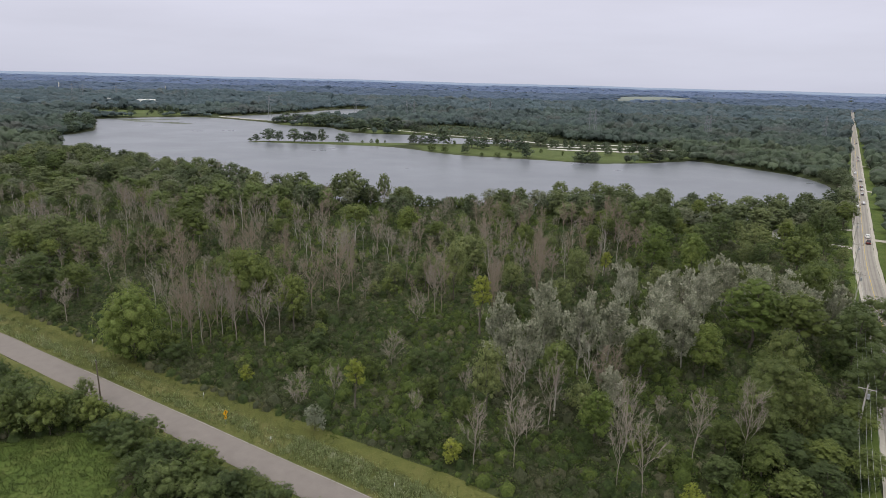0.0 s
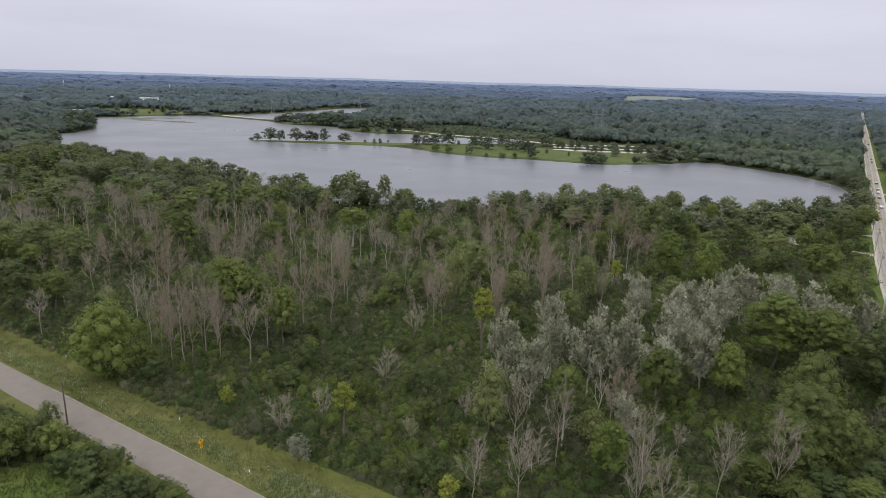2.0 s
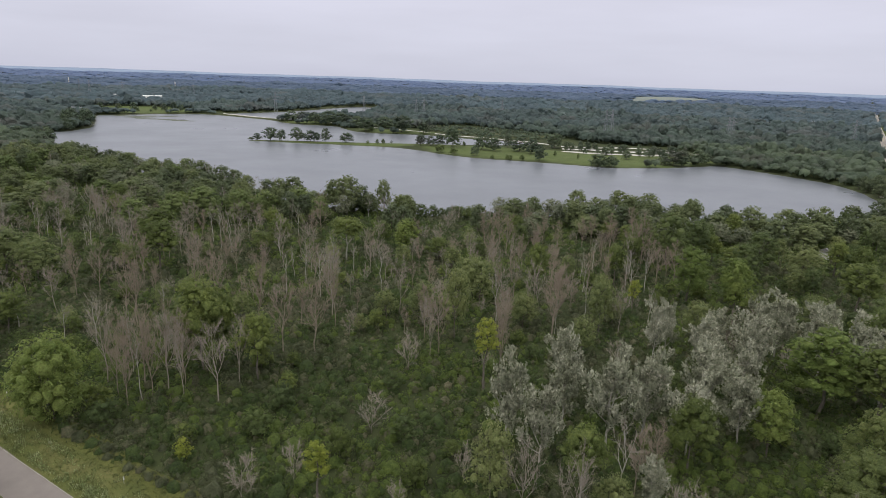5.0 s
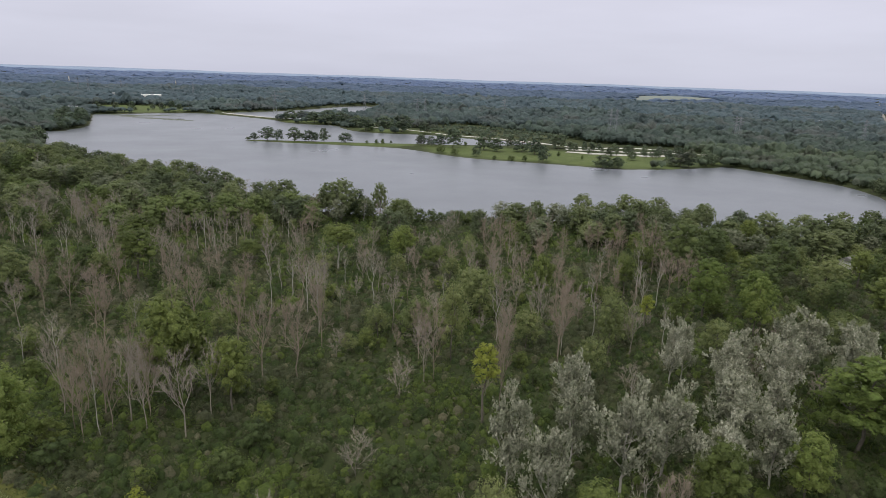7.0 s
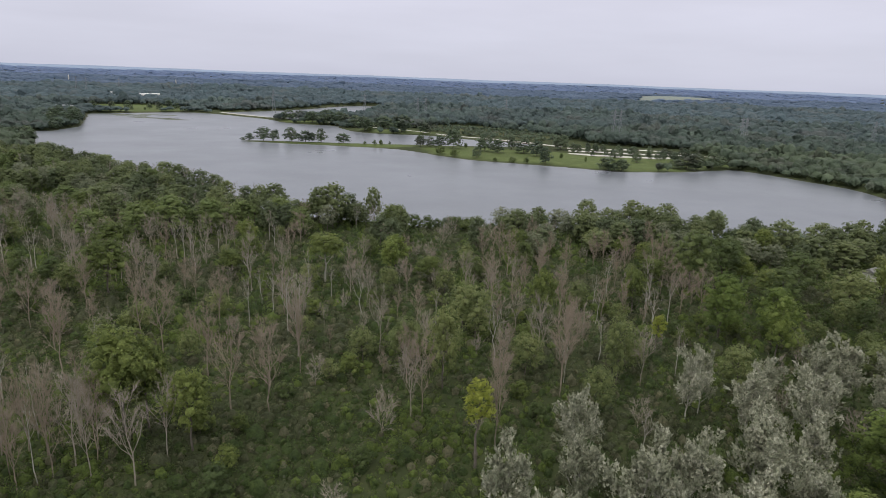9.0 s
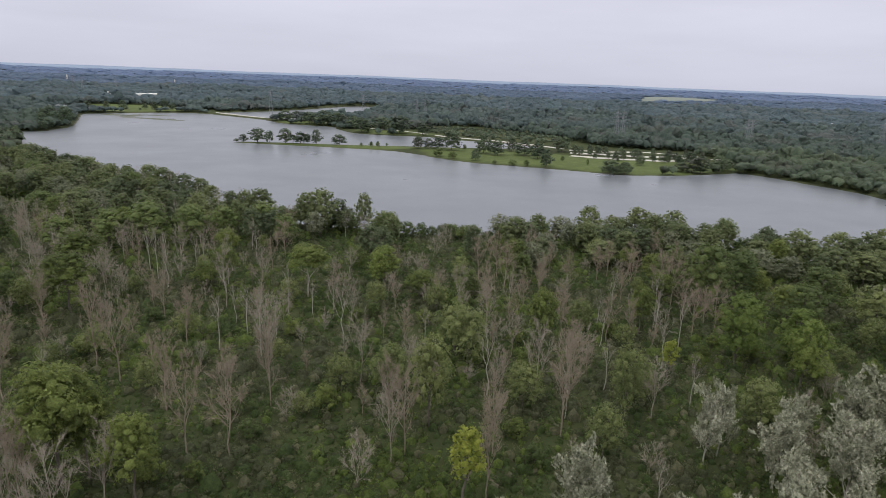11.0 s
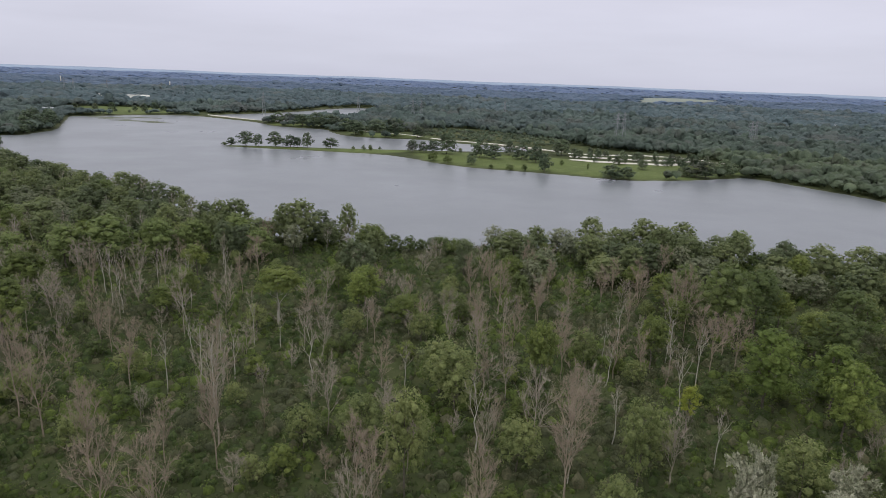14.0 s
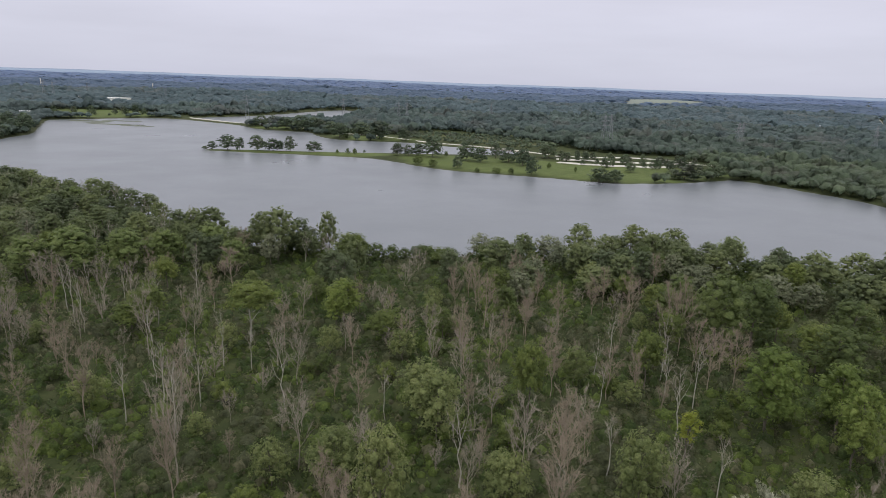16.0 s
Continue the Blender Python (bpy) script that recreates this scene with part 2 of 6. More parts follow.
RIPRAP = plain_material("shore_stone", (0.30, 0.28, 0.25), 0.95, 0.35, 0.6)
CAR_PAINT = [plain_material("car_paint_" + k, c, 0.25, 0.02, 0.5) for k, c in (
    ("white", (0.75, 0.75, 0.74)), ("dark", (0.03, 0.032, 0.04)), ("silver", (0.42, 0.43, 0.45)), ("maroon", (0.12, 0.025, 0.025)))]
LAMP_RED = plain_material("tail_lamp_red", (0.35, 0.02, 0.02), 0.3, 0.05, 3.0)
LAMP_CLEAR = plain_material("head_lamp_clear", (0.7, 0.7, 0.68), 0.15, 0.05, 3.0)


def water_material():
    m, n, l, bsdf, out = material("lake_water")
    bsdf.inputs["Base Color"].default_value = (0.112, 0.121, 0.140, 1)
    big = noise_node(n, l, 0.012, 3.0)
    l.new(ramp_node(n, l, big, [(0.3, (0.27, 0.27, 0.27)), (0.7, (0.36, 0.36, 0.36))]), bsdf.inputs["Roughness"])
    bsdf.inputs["IOR"].default_value = 1.33
    g = n.new("ShaderNodeNewGeometry")
    mp = n.new("ShaderNodeMapping")
    mp.inputs["Scale"].default_value = (0.5, 1.0, 1.0)
    l.new(g.outputs["Position"], mp.inputs[0])
    ripple = noise_node(n, l, 0.55, 4.0, 0.65, mp.outputs[0])
    bump_node(n, l, bsdf, ripple, 0.5, 0.10)
    return m


WATER = water_material()


def ground_material():
    """Ground cover by the attribute 'cover': red is mown lawn, green is dry marsh, blue is bare shore; the rest is woodland floor."""
    m, n, l, bsdf, out = material("ground_cover")
    at = n.new("ShaderNodeVertexColor")
    at.layer_name = "cover"
    sep = n.new("ShaderNodeSeparateColor")
    l.new(at.outputs[0], sep.inputs[0])
    fine, mid, wide = noise_node(n, l, 1.6, 4.0), noise_node(n, l, 0.14, 4.0), noise_node(n, l, 0.02, 3.0)
    f = math_node(n, l, "ADD", math_node(n, l, "MULTIPLY", fine, 0.4), math_node(n, l, "MULTIPLY", mid, 0.6))
    wood = ramp_node(n, l, f, [(0.32, (0.026, 0.032, 0.015)), (0.52, (0.040, 0.050, 0.021)), (0.70, (0.064, 0.066, 0.033))])
    lawn = ramp_node(n, l, f, [(0.32, (0.060, 0.080, 0.029)), (0.52, (0.080, 0.102, 0.037)), (0.72, (0.112, 0.126, 0.054))])
    marsh = ramp_node(n, l, f, [(0.32, (0.050, 0.058, 0.028)), (0.52, (0.072, 0.080, 0.038)), (0.72, (0.105, 0.104, 0.056))])
    mud = ramp_node(n, l, f, [(0.3, (0.12, 0.105, 0.085)), (0.7, (0.22, 0.20, 0.165))])
    col = mix_node(n, l, sep.outputs[0], wood, lawn)
    col = mix_node(n, l, sep.outputs[1], col, marsh)
    col = mix_node(n, l, sep.outputs[2], col, mud)
    tone = ramp_node(n, l, wide, [(0.3, (0.82, 0.82, 0.82)), (0.7, (1.12, 1.12, 1.05))])
    l.new(mix_node(n, l, 1.0, col, tone, "MULTIPLY"), bsdf.inputs["Base Color"])
    bsdf.inputs["Roughness"].default_value = 0.95
    bsdf.inputs["Specular IOR Level"].default_value = 0.1
    bump_node(n, l, bsdf, f, 0.8, 0.25)
    return m


GROUND = ground_material()


def verge_material(name, stops):
    m, n, l, bsdf, out = material(name)
    fine, mid = noise_node(n, l, 2.6, 5.0, 0.7), noise_node(n, l, 0.22, 4.0)
    f = math_node(n, l, "ADD", math_node(n, l, "MULTIPLY", fine, 0.5), math_node(n, l, "MULTIPLY", mid, 0.5))
    l.new(ramp_node(n, l, f, stops), bsdf.inputs["Base Color"])
    bsdf.inputs["Roughness"].default_value = 0.95
    bsdf.inputs["Specular IOR Level"].default_value = 0.1
    bump_node(n, l, bsdf, f, 0.9, 0.2)
    return m


GRASS_VERGE = verge_material("verge_grass", [(0.34, (0.054, 0.066, 0.020)), (0.50, (0.086, 0.094, 0.030)), (0.68, (0.150, 0.132, 0.058))])
GRASS_MOWN = verge_material("mown_strip_grass", [(0.34, (0.066, 0.076, 0.022)), (0.50, (0.094, 0.100, 0.030)), (0.68, (0.135, 0.128, 0.048))])
GRASS_MEADOW = verge_material("meadow_grass", [(0.34, (0.046, 0.068, 0.018)), (0.50, (0.070, 0.100, 0.024)), (0.70, (0.120, 0.124, 0.044))])
GRASS_FIELD = verge_material("field_pale", [(0.34, (0.140, 0.165, 0.150)), (0.50, (0.170, 0.190, 0.172)), (0.68, (0.20, 0.215, 0.195))])

# ---- mesh helpers ----
def mesh_of(name, verts, tris, mat):
    """A triangle mesh from arrays."""
    verts, tris = np.asarray(verts, np.float32).reshape(-1, 3), np.asarray(tris, np.int32).reshape(-1, 3)
    me = bpy.data.meshes.new(name)
    me.vertices.add(len(verts))
    me.vertices.foreach_set("co", verts.ravel())
    me.loops.add(len(tris) * 3)
    me.loops.foreach_set("vertex_index", tris.ravel())
    me.polygons.add(len(tris))
    me.polygons.foreach_set("loop_start", np.arange(0, len(tris) * 3, 3, dtype=np.int32))
    me.update(calc_edges=True)
    me.materials.append(mat)
    return me


def part(name, bm, mat, parent, label=""):
    """Links a bmesh or mesh as one part under a thing or a part."""
    if isinstance(bm, bmesh.types.BMesh):
        me = bpy.data.meshes.new(name)
        bm.to_mesh(me)
        bm.free()
        me.materials.append(mat)
    else:
        me = bm
    ob = new(name, me)
    ob.parent = parent
    return tagged(ob, label=label)


class Heap:
    """Collects triangles for one mesh."""

    def __init__(self):
        self.v, self.t, self.n, self.soft = [], [], 0, []

    def add(self, verts, tris, normals=None):
        verts = np.asarray(verts, float).reshape(-1, 3)
        self.soft.append(np.zeros_like(verts) if normals is None else normals)
        self.v.append(verts)
        self.t.append(np.asarray(tris, int).reshape(-1, 3) + self.n)
        self.n += len(verts)

    def mesh(self, name, mat):
        me = mesh_of(name, np.concatenate(self.v), np.concatenate(self.t), mat)
        soft = np.concatenate(self.soft).astype(np.float32)
        if np.abs(soft).sum() > 0:
            # leaves are shaded by the round of their crown
            at = me.attributes.new("custom_normal", "FLOAT_VECTOR", "POINT")
            at.data.foreach_set("vector", soft.ravel())
            me.update()
        return me

    def tube(self, pts, radii, sides=5):
        """A tapered tube along points."""
        pts, rings = [Vector(p) for p in pts], []
        for i, p in enumerate(pts):
            d = (pts[min(i + 1, len(pts) - 1)] - pts[max(i - 1, 0)]).normalized()
            a = d.cross(Vector((0.31, 0.95, 0.05))).normalized()
            b = d.cross(a)
            rings.append([p + radii[i] * (math.cos(k * 2 * math.pi / sides) * a + math.sin(k * 2 * math.pi / sides) * b) for k in range(sides)])
        v = [tuple(q) for r in rings for q in r]
        t = []
        for i in range(len(pts) - 1):
            for k in range(sides):
                a0, a1 = i * sides + k, i * sides + (k + 1) % sides
                t += [(a0, a1, a1 + sides), (a0, a1 + sides, a0 + sides)]
        self.add(v, t)

    def box(self, x0, y0, z0, x1, y1, z1):
        v = [(x, y, z) for z in (z0, z1) for y in (y0, y1) for x in (x0, x1)]
        t = [(0, 2, 1), (1, 2, 3), (4, 5, 6), (5, 7, 6), (0, 1, 4), (1, 5, 4), (2, 6, 3), (3, 6, 7), (0, 4, 2), (2, 4, 6), (1, 3, 5), (3, 7, 5)]
        self.add(v, t)


def bevelled_box(sx, sy, sz, at=(0, 0, 0), bevel=0.02, segments=2):
    bm = bmesh.new()
    bmesh.ops.create_cube(bm, size=1.0, matrix=Matrix.Translation(at) @ Matrix.Diagonal((sx, sy, sz, 1)))
    if bevel:
        bmesh.ops.bevel(bm, geom=bm.edges[:], offset=bevel, segments=segments, affect="EDGES")
    return bm


# ---- plan of land and water ----
SHORE_SOUTH = [(-428, 674), (-446, 646), (-436, 622), (-398, 610), (-364, 597), (-346, 566), (-326, 530), (-250, 466), (-186, 424), (-136, 400), (-98, 362), (-66, 345), (-36, 344), (-10, 338), (22, 345), (62, 350), (102, 348), (132, 326), (162, 322), (206, 346), (242, 386)]
SHORE_EAST = [(268, 432), (279, 482), (273, 512), (256, 540), (242, 568), (228, 586), (212, 577), (172, 556), (124, 544), (98, 556), (54, 570), (12, 580), (-19, 604), (-38, 626), (-62, 643)]
SPIT = [(-115, 648), (-172, 653), (-206, 655), (-213, 659), (-205, 666), (-172, 672), (-120, 674), (-72, 680), (-38, 686), (0, 690), (50, 700), (84, 722)]
SHORE_NORTH = [(80, 738), (44, 752), (12, 758), (-12, 775), (-40, 790), (-88, 786), (-124, 800), (-146, 838), (-158, 876), (-196, 880), (-236, 897), (-260, 938), (-300, 966), (-392, 1026)]
SHORE_WEST = [(-440, 1004), (-480, 952), (-512, 922), (-497, 892), (-462, 830), (-432, 776), (-413, 742), (-409, 706), (-404, 678)]
LAKE = np.array(SHORE_SOUTH + SHORE_EAST + SPIT + SHORE_NORTH + SHORE_WEST, float)
POND = np.array([(-384, 1040), (-322, 990), (-252, 958), (-222, 968), (-180, 1030), (-158, 1090), (-152, 1180), (-156, 1290), (-160, 1370), (-178, 1415), (-215, 1425), (-258, 1330), (-278, 1230), (-320, 1120)], float)


def rounded(poly, times=2):
    """Corner cutting, for a smooth outline."""
    for _ in range(times):
        nxt = np.roll(poly, -1, axis=0)
        poly = np.stack([0.75 * poly + 0.25 * nxt, 0.25 * poly + 0.75 * nxt], 1).reshape(-1, 2)
    return poly


def signed(poly, p):
    """Distance to an outline, positive inside."""
    p = np.asarray(p, float).reshape(-1, 2)
    best, inside = np.full(len(p), 1e18), np.zeros(len(p), bool)
    for a, b in zip(poly, np.roll(poly, -1, axis=0)):
        e, w = b - a, p - a
        k = np.clip((w @ e) / (e @ e), 0, 1)
        best = np.minimum(best, ((w - k[:, None] * e) ** 2).sum(1))
        cross = (a[1] <= p[:, 1]) != (b[1] <= p[:, 1])
        with np.errstate(divide="ignore", invalid="ignore"):
            inside ^= cross & (p[:, 0] < a[0] + (p[:, 1] - a[1]) / (b[1] - a[1]) * e[0])
    return np.sqrt(best) * np.where(inside, 1, -1)


LAKE_LINE, POND_LINE = rounded(LAKE, 2), rounded(POND, 2)


WX, WY, WS = -580.0, 320.0, 4.0
_gx, _gy = np.meshgrid(WX + WS * np.arange(236), WY + WS * np.arange(292))
_gp = np.stack([_gx.ravel(), _gy.ravel()], 1)
WET = np.maximum(signed(LAKE_LINE, _gp), signed(POND_LINE, _gp)).reshape(_gx.shape)


def wet(p):
    """Metres inside the water, negative on land; looked up in a grid worked out once."""
    p = np.asarray(p, float).reshape(-1, 2)
    u, v = (p[:, 0] - WX) / WS, (p[:, 1] - WY) / WS
    uc, vc = np.clip(u, 0, WET.shape[1] - 1.001), np.clip(v, 0, WET.shape[0] - 1.001)
    i, j = uc.astype(int), vc.astype(int)
    a, b = uc - i, vc - j
    w = (WET[j, i] * (1 - a) + WET[j, i + 1] * a) * (1 - b) + (WET[j + 1, i] * (1 - a) + WET[j + 1, i + 1] * a) * b
    return w - WS * np.hypot(u - uc, v - vc)


def waves(x, y):
    """Gentle unevenness of the land."""
    return 0.35 * np.sin(x * 0.031 + 1.3) * np.cos(y * 0.027) + 0.22 * np.sin(x * 0.083 + y * 0.061) + 0.12 * np.sin(x * 0.21 - y * 0.17)


def smooth(a, b, v):
    k = np.clip((np.asarray(v, float) - a) / (b - a), 0, 1)
    return k * k * (3 - 2 * k)


def land(p, w=None):
    """Height of the ground."""
    p = np.asarray(p, float).reshape(-1, 2)
    w = wet(p) if w is None else w
    x, y = p[:, 0], p[:, 1]
    r = np.hypot(x, y)
    # the far rise and the field's hill are shaped to fit the camera's view
    dry = 0.25 + 0.9 * smooth(0, 14, -w) + waves(x, y) * smooth(4, 30, -w) * smooth(12, 40, np.abs((x + 119) * 0.5168 + (y - 154.7) * 0.8561)) * smooth(14, 40, np.abs((x - 187) * 0.846 - (y - 280) * 0.533)) + 34 * smooth(2000, 4850, r) + 20.0 * np.exp(-((x - 810) ** 2 + (y - 2440) ** 2) / 270.0 ** 2) + 3.0 * smooth(700, 1600, r) * (1 + np.sin(x * 0.004 + 1) * np.cos(y * 0.005))
    return np.where(w > 0, -0.25 - 2.0 * smooth(0, 25, w), dry - 0.25 * smooth(-3, 0, w))


def on_land(x, y):
    return float(land([(x, y)])[0])


# lines of the two roads
ROAD_A, ROAD_D = np.array([-119.0, 154.7]), np.array([0.8561, -0.5168])
ROAD_N = np.array([0.5168, 0.8561])          # from the road towards the wood
WAY_A, WAY_D = np.array([187.0, 280.0]), np.array([0.533, 0.846])
WAY_N = np.array([0.846, -0.533])            # from the highway away from the wood


def along_road(p):
    q = np.asarray(p, float).reshape(-1, 2) - ROAD_A
    return q @ ROAD_D, q @ ROAD_N


def along_way(p):
    q = np.asarray(p, float).reshape(-1, 2) - WAY_A
    return q @ WAY_D, q @ WAY_N


LAWNS = [np.array(a, float) for a in (
    [(-22, 612), (12, 585), (60, 574), (100, 560), (128, 548), (172, 559), (212, 580), (238, 606), (225, 640), (150, 642), (60, 668), (0, 672), (-40, 668)],
    [(-210, 656), (-120, 650), (-60, 646), (-38, 664), (-60, 676), (-120, 672), (-205, 666)],
    [(-640, 1090), (-530, 955), (-470, 972), (-420, 1030), (-440, 1110), (-540, 1150)],
    [(-255, 940), (-232, 902), (-195, 884), (-160, 882), (-165, 905), (-225, 930)],
    [(-122, 806), (-88, 792), (-40, 796), (-20, 815), (-60, 836), (-120, 830)],
    [(266, 390), (298, 446), (372, 428), (330, 362)])]
MARSH = np.array([(-40, 850), (-10, 825), (40, 790), (90, 770), (122, 790), (100, 850), (20, 900), (-20, 895)], float)


def ground_sheet():
    def lines(a, b, step, far_lo, far_hi, grow=1.16):
        mid = list(np.arange(a, b + 1e-6, step))
        lo, s = [mid[0]], step
        while lo[-1] > far_lo:
            s = min(s * grow, 180)
            lo.append(lo[-1] - s)
        hi, s = [mid[-1]], step
        while hi[-1] < far_hi:
            s = min(s * grow, 180)
            hi.append(hi[-1] + s)
        return np.array(lo[:0:-1] + mid + hi[1:])
    xs, ys = lines(-540, 330, 7.0, -5200, 5200), lines(60, 1440, 5.5, -1500, 5300)
    gx, gy = np.meshgrid(xs, ys)
    p = np.stack([gx.ravel(), gy.ravel()], 1)
    w = wet(p)
    z = land(p, w)
    nx, ny = len(xs), len(ys)
    i = (np.arange(ny - 1)[:, None] * nx + np.arange(nx - 1)[None]).ravel()
    tris = np.concatenate([np.stack([i, i + 1, i + nx + 1], 1), np.stack([i, i + nx + 1, i + nx], 1)])
    me = mesh_of("ground", np.column_stack([p, z]), tris, GROUND)
    cover = np.zeros((len(p), 4), np.float32)
    cover[:, 3] = 1
    for poly in LAWNS:
        cover[:, 0] = np.maximum(cover[:, 0], smooth(-4, 4, signed(poly, p)))
    cover[:, 1] = smooth(-10, 15, signed(MARSH, p))
    cover[:, 2] = smooth(-2.0, -0.5, w) * 0.22
    at = me.color_attributes.new("cover", "FLOAT_COLOR", "POINT")
    at.data.foreach_set("color", cover.ravel())
    me.polygons.foreach_set("use_smooth", np.ones(len(tris), bool))
    return tagged(new("ground", me), "flat green lowland of woods, marsh and lawns", "ground", kind="structure")


ground_sheet()


def water_sheet(name, poly, label):
    xs = [poly[:, 0].min() - 12, poly[:, 0].max() + 12]
    ys = [poly[:, 1].min() - 12, poly[:, 1].max() + 12]
    n = 40
    gx, gy = np.meshgrid(np.linspace(*xs, n), np.linspace(*ys, n))
    i = (np.arange(n - 1)[:, None] * n + np.arange(n - 1)[None]).ravel()
    tris = np.concatenate([np.stack([i, i + 1, i + n + 1], 1), np.stack([i, i + n + 1, i + n], 1)])
    me = mesh_of(name, np.column_stack([gx.ravel(), gy.ravel(), np.zeros(n * n)]), tris, WATER)
    return tagged(new(name, me), label, "lake", kind="structure")


water_sheet("water", np.concatenate([LAKE, POND]), "calm grey lake water reflecting an overcast sky")


def ribbon(name, a, d, n, s0, s1, o0, o1, lift, mat, label="", category="", step=4.0, parent=None, wobble=0.0, across=4, crown=0.0, bend=None):
    """A strip of surface along a straight line, laid on the ground."""
    ss, oo = np.arange(s0, s1 + step, step), np.linspace(0, 1, across + 1)
    v, t = [], []
    for s in ss:
        w0 = wobble * math.sin(s * 0.13 + o0) + 0.6 * wobble * math.sin(s * 0.41 + 2)
        w1 = wobble * math.sin(s * 0.17 + o1 + 1) + 0.6 * wobble * math.sin(s * 0.37 + 4)
        for k in oo:
            q = a + d * s + n * ((bend(s) if bend else 0.0) + o0 + w0 + (o1 + w1 - o0 - w0) * k)
            v.append((q[0], q[1], crown * (1 - (2 * k - 1) ** 2)))
    v = np.array(v)
    v[:, 2] += land(v[:, :2]) + lift
    m = across + 1
    for i in range(len(ss) - 1):
        for k in range(across):
            b = i * m + k
            t += [(b, b + 1, b + m + 1), (b, b + m + 1, b + m)]
    me = mesh_of(name, v, t, mat)
    if parent is not None:
        return part(name, me, mat, parent, label)
    return tagged(new(name, me), label, category, kind="structure")


# near road: worn asphalt with a pale edge line and a broken yellow centre, weeds and mown grass beside it
ROAD_IN, ROAD_OUT = -7.2, -1.0
road = ribbon("road", ROAD_A, ROAD_D, ROAD_N, -900, 420, ROAD_IN, ROAD_OUT, 0.10, ASPHALT_OLD, "worn pale grey two-lane asphalt road between grass verges", "road", crown=0.06, wobble=0.08)
ribbon("edge_line", ROAD_A, ROAD_D, ROAD_N, 40, 420, -1.16, -1.08, 0.125, LINE_WHITE, "faded white edge line", parent=road, across=1)
ribbon("verge", ROAD_A, ROAD_D, ROAD_N, -600, 420, ROAD_OUT - 0.3, 7.6, 0.05, GRASS_VERGE, "rough grass verge with tall weeds beside the road", "verge", wobble=0.3)
ribbon("verge_mown", ROAD_A, ROAD_D, ROAD_N, -600, 420, 5.8, 10.6, 0.085, GRASS_MOWN, "mown green grass strip along the edge of the wood", "grass strip", wobble=0.4)
ribbon("verge_outer", ROAD_A, ROAD_D, ROAD_N, -600, 420, -10.2, ROAD_IN + 0.3, 0.05, GRASS_VERGE, "rough grass verge below roadside bushes", "verge", wobble=0.4)

# the highway, with gravel shoulders and lines; it swings slightly east at its near end
def way_bend(s):
    return 3.7 * float(smooth(0, 1, (-s - 25) / 150)) - 0.25


def way_at(s, o):
    return WAY_A + WAY_D * s + WAY_N * (o + way_bend(s))


def way_strip(name, s0, s1, o0, o1, lift, mat, label, category="", parent=None, **more):
    return ribbon(name, WAY_A, WAY_D, WAY_N, s0, s1, o0, o1, lift, mat, label, category, step=6, parent=parent, bend=way_bend, **more)


highway = way_strip("highway", -330, 2900, -3.2, 3.3, 0.14, CONCRETE_ROAD, "pale concrete highway running straight past the lake", "highway", crown=0.05)
way_strip("shoulder", -330, 2900, -4.2, -3.2, 0.11, GRAVEL, "pale gravel shoulder", parent=highway, wobble=0.09)
way_strip("shoulder", -330, 2900, 3.3, 4.5, 0.11, GRAVEL, "pale gravel shoulder", parent=highway, wobble=0.09)
way_strip("centre_line", -330, 900, -0.08, 0.06, 0.205, LINE_YELLOW, "faded yellow centre line", parent=highway, across=1)
way_strip("edge_line", -330, 900, -3.0, -2.88, 0.165, LINE_WHITE, "faded white edge line", parent=highway, across=1)
way_strip("edge_line", -330, 900, 2.95, 3.07, 0.165, LINE_WHITE, "faded white edge line", parent=highway, across=1)
for o in (-1.5, 1.6):
    way_strip("wheel_track", -330, 900, o - 0.9, o - 0.4, 0.185, ROAD_TRACK, "darker wheel track", parent=highway, across=1, wobble=0.06)
    way_strip("wheel_track", -330, 900, o + 0.4, o + 0.9, 0.185, ROAD_TRACK, "darker wheel track", parent=highway, across=1, wobble=0.06)
way_strip("highway_verge", -330, 1500, -8.6, -4.0, 0.06, GRASS_MEADOW, "mown grass under the power line beside the highway", "verge", wobble=0.6)
way_strip("highway_verge", -330, 1500, 4.3, 10.5, 0.06, GRASS_MEADOW, "mown grass beside the highway", "verge", wobble=0.6)

# ---- plants ----
PHI = (1 + 5 ** 0.5) / 2
ICO_V = np.array([(-1, PHI, 0), (1, PHI, 0), (-1, -PHI, 0), (1, -PHI, 0), (0, -1, PHI), (0, 1, PHI), (0, -1, -PHI), (0, 1, -PHI), (PHI, 0, -1), (PHI, 0, 1), (-PHI, 0, -1), (-PHI, 0, 1)]) / math.hypot(1, PHI)
ICO_T = np.array([(0, 11, 5), (0, 5, 1), (0, 1, 7), (0, 7, 10), (0, 10, 11), (1, 5, 9), (5, 11, 4), (11, 10, 2), (10, 7, 6), (7, 1, 8),
                  (3, 9, 4), (3, 4, 2), (3, 2, 6), (3, 6, 8), (3, 8, 9), (4, 9, 5), (2, 4, 11), (6, 2, 10), (8, 6, 7), (9, 8, 1)])


def unit(v):
    return v / np.maximum(np.linalg.norm(v, axis=-1, keepdims=True), 1e-9)


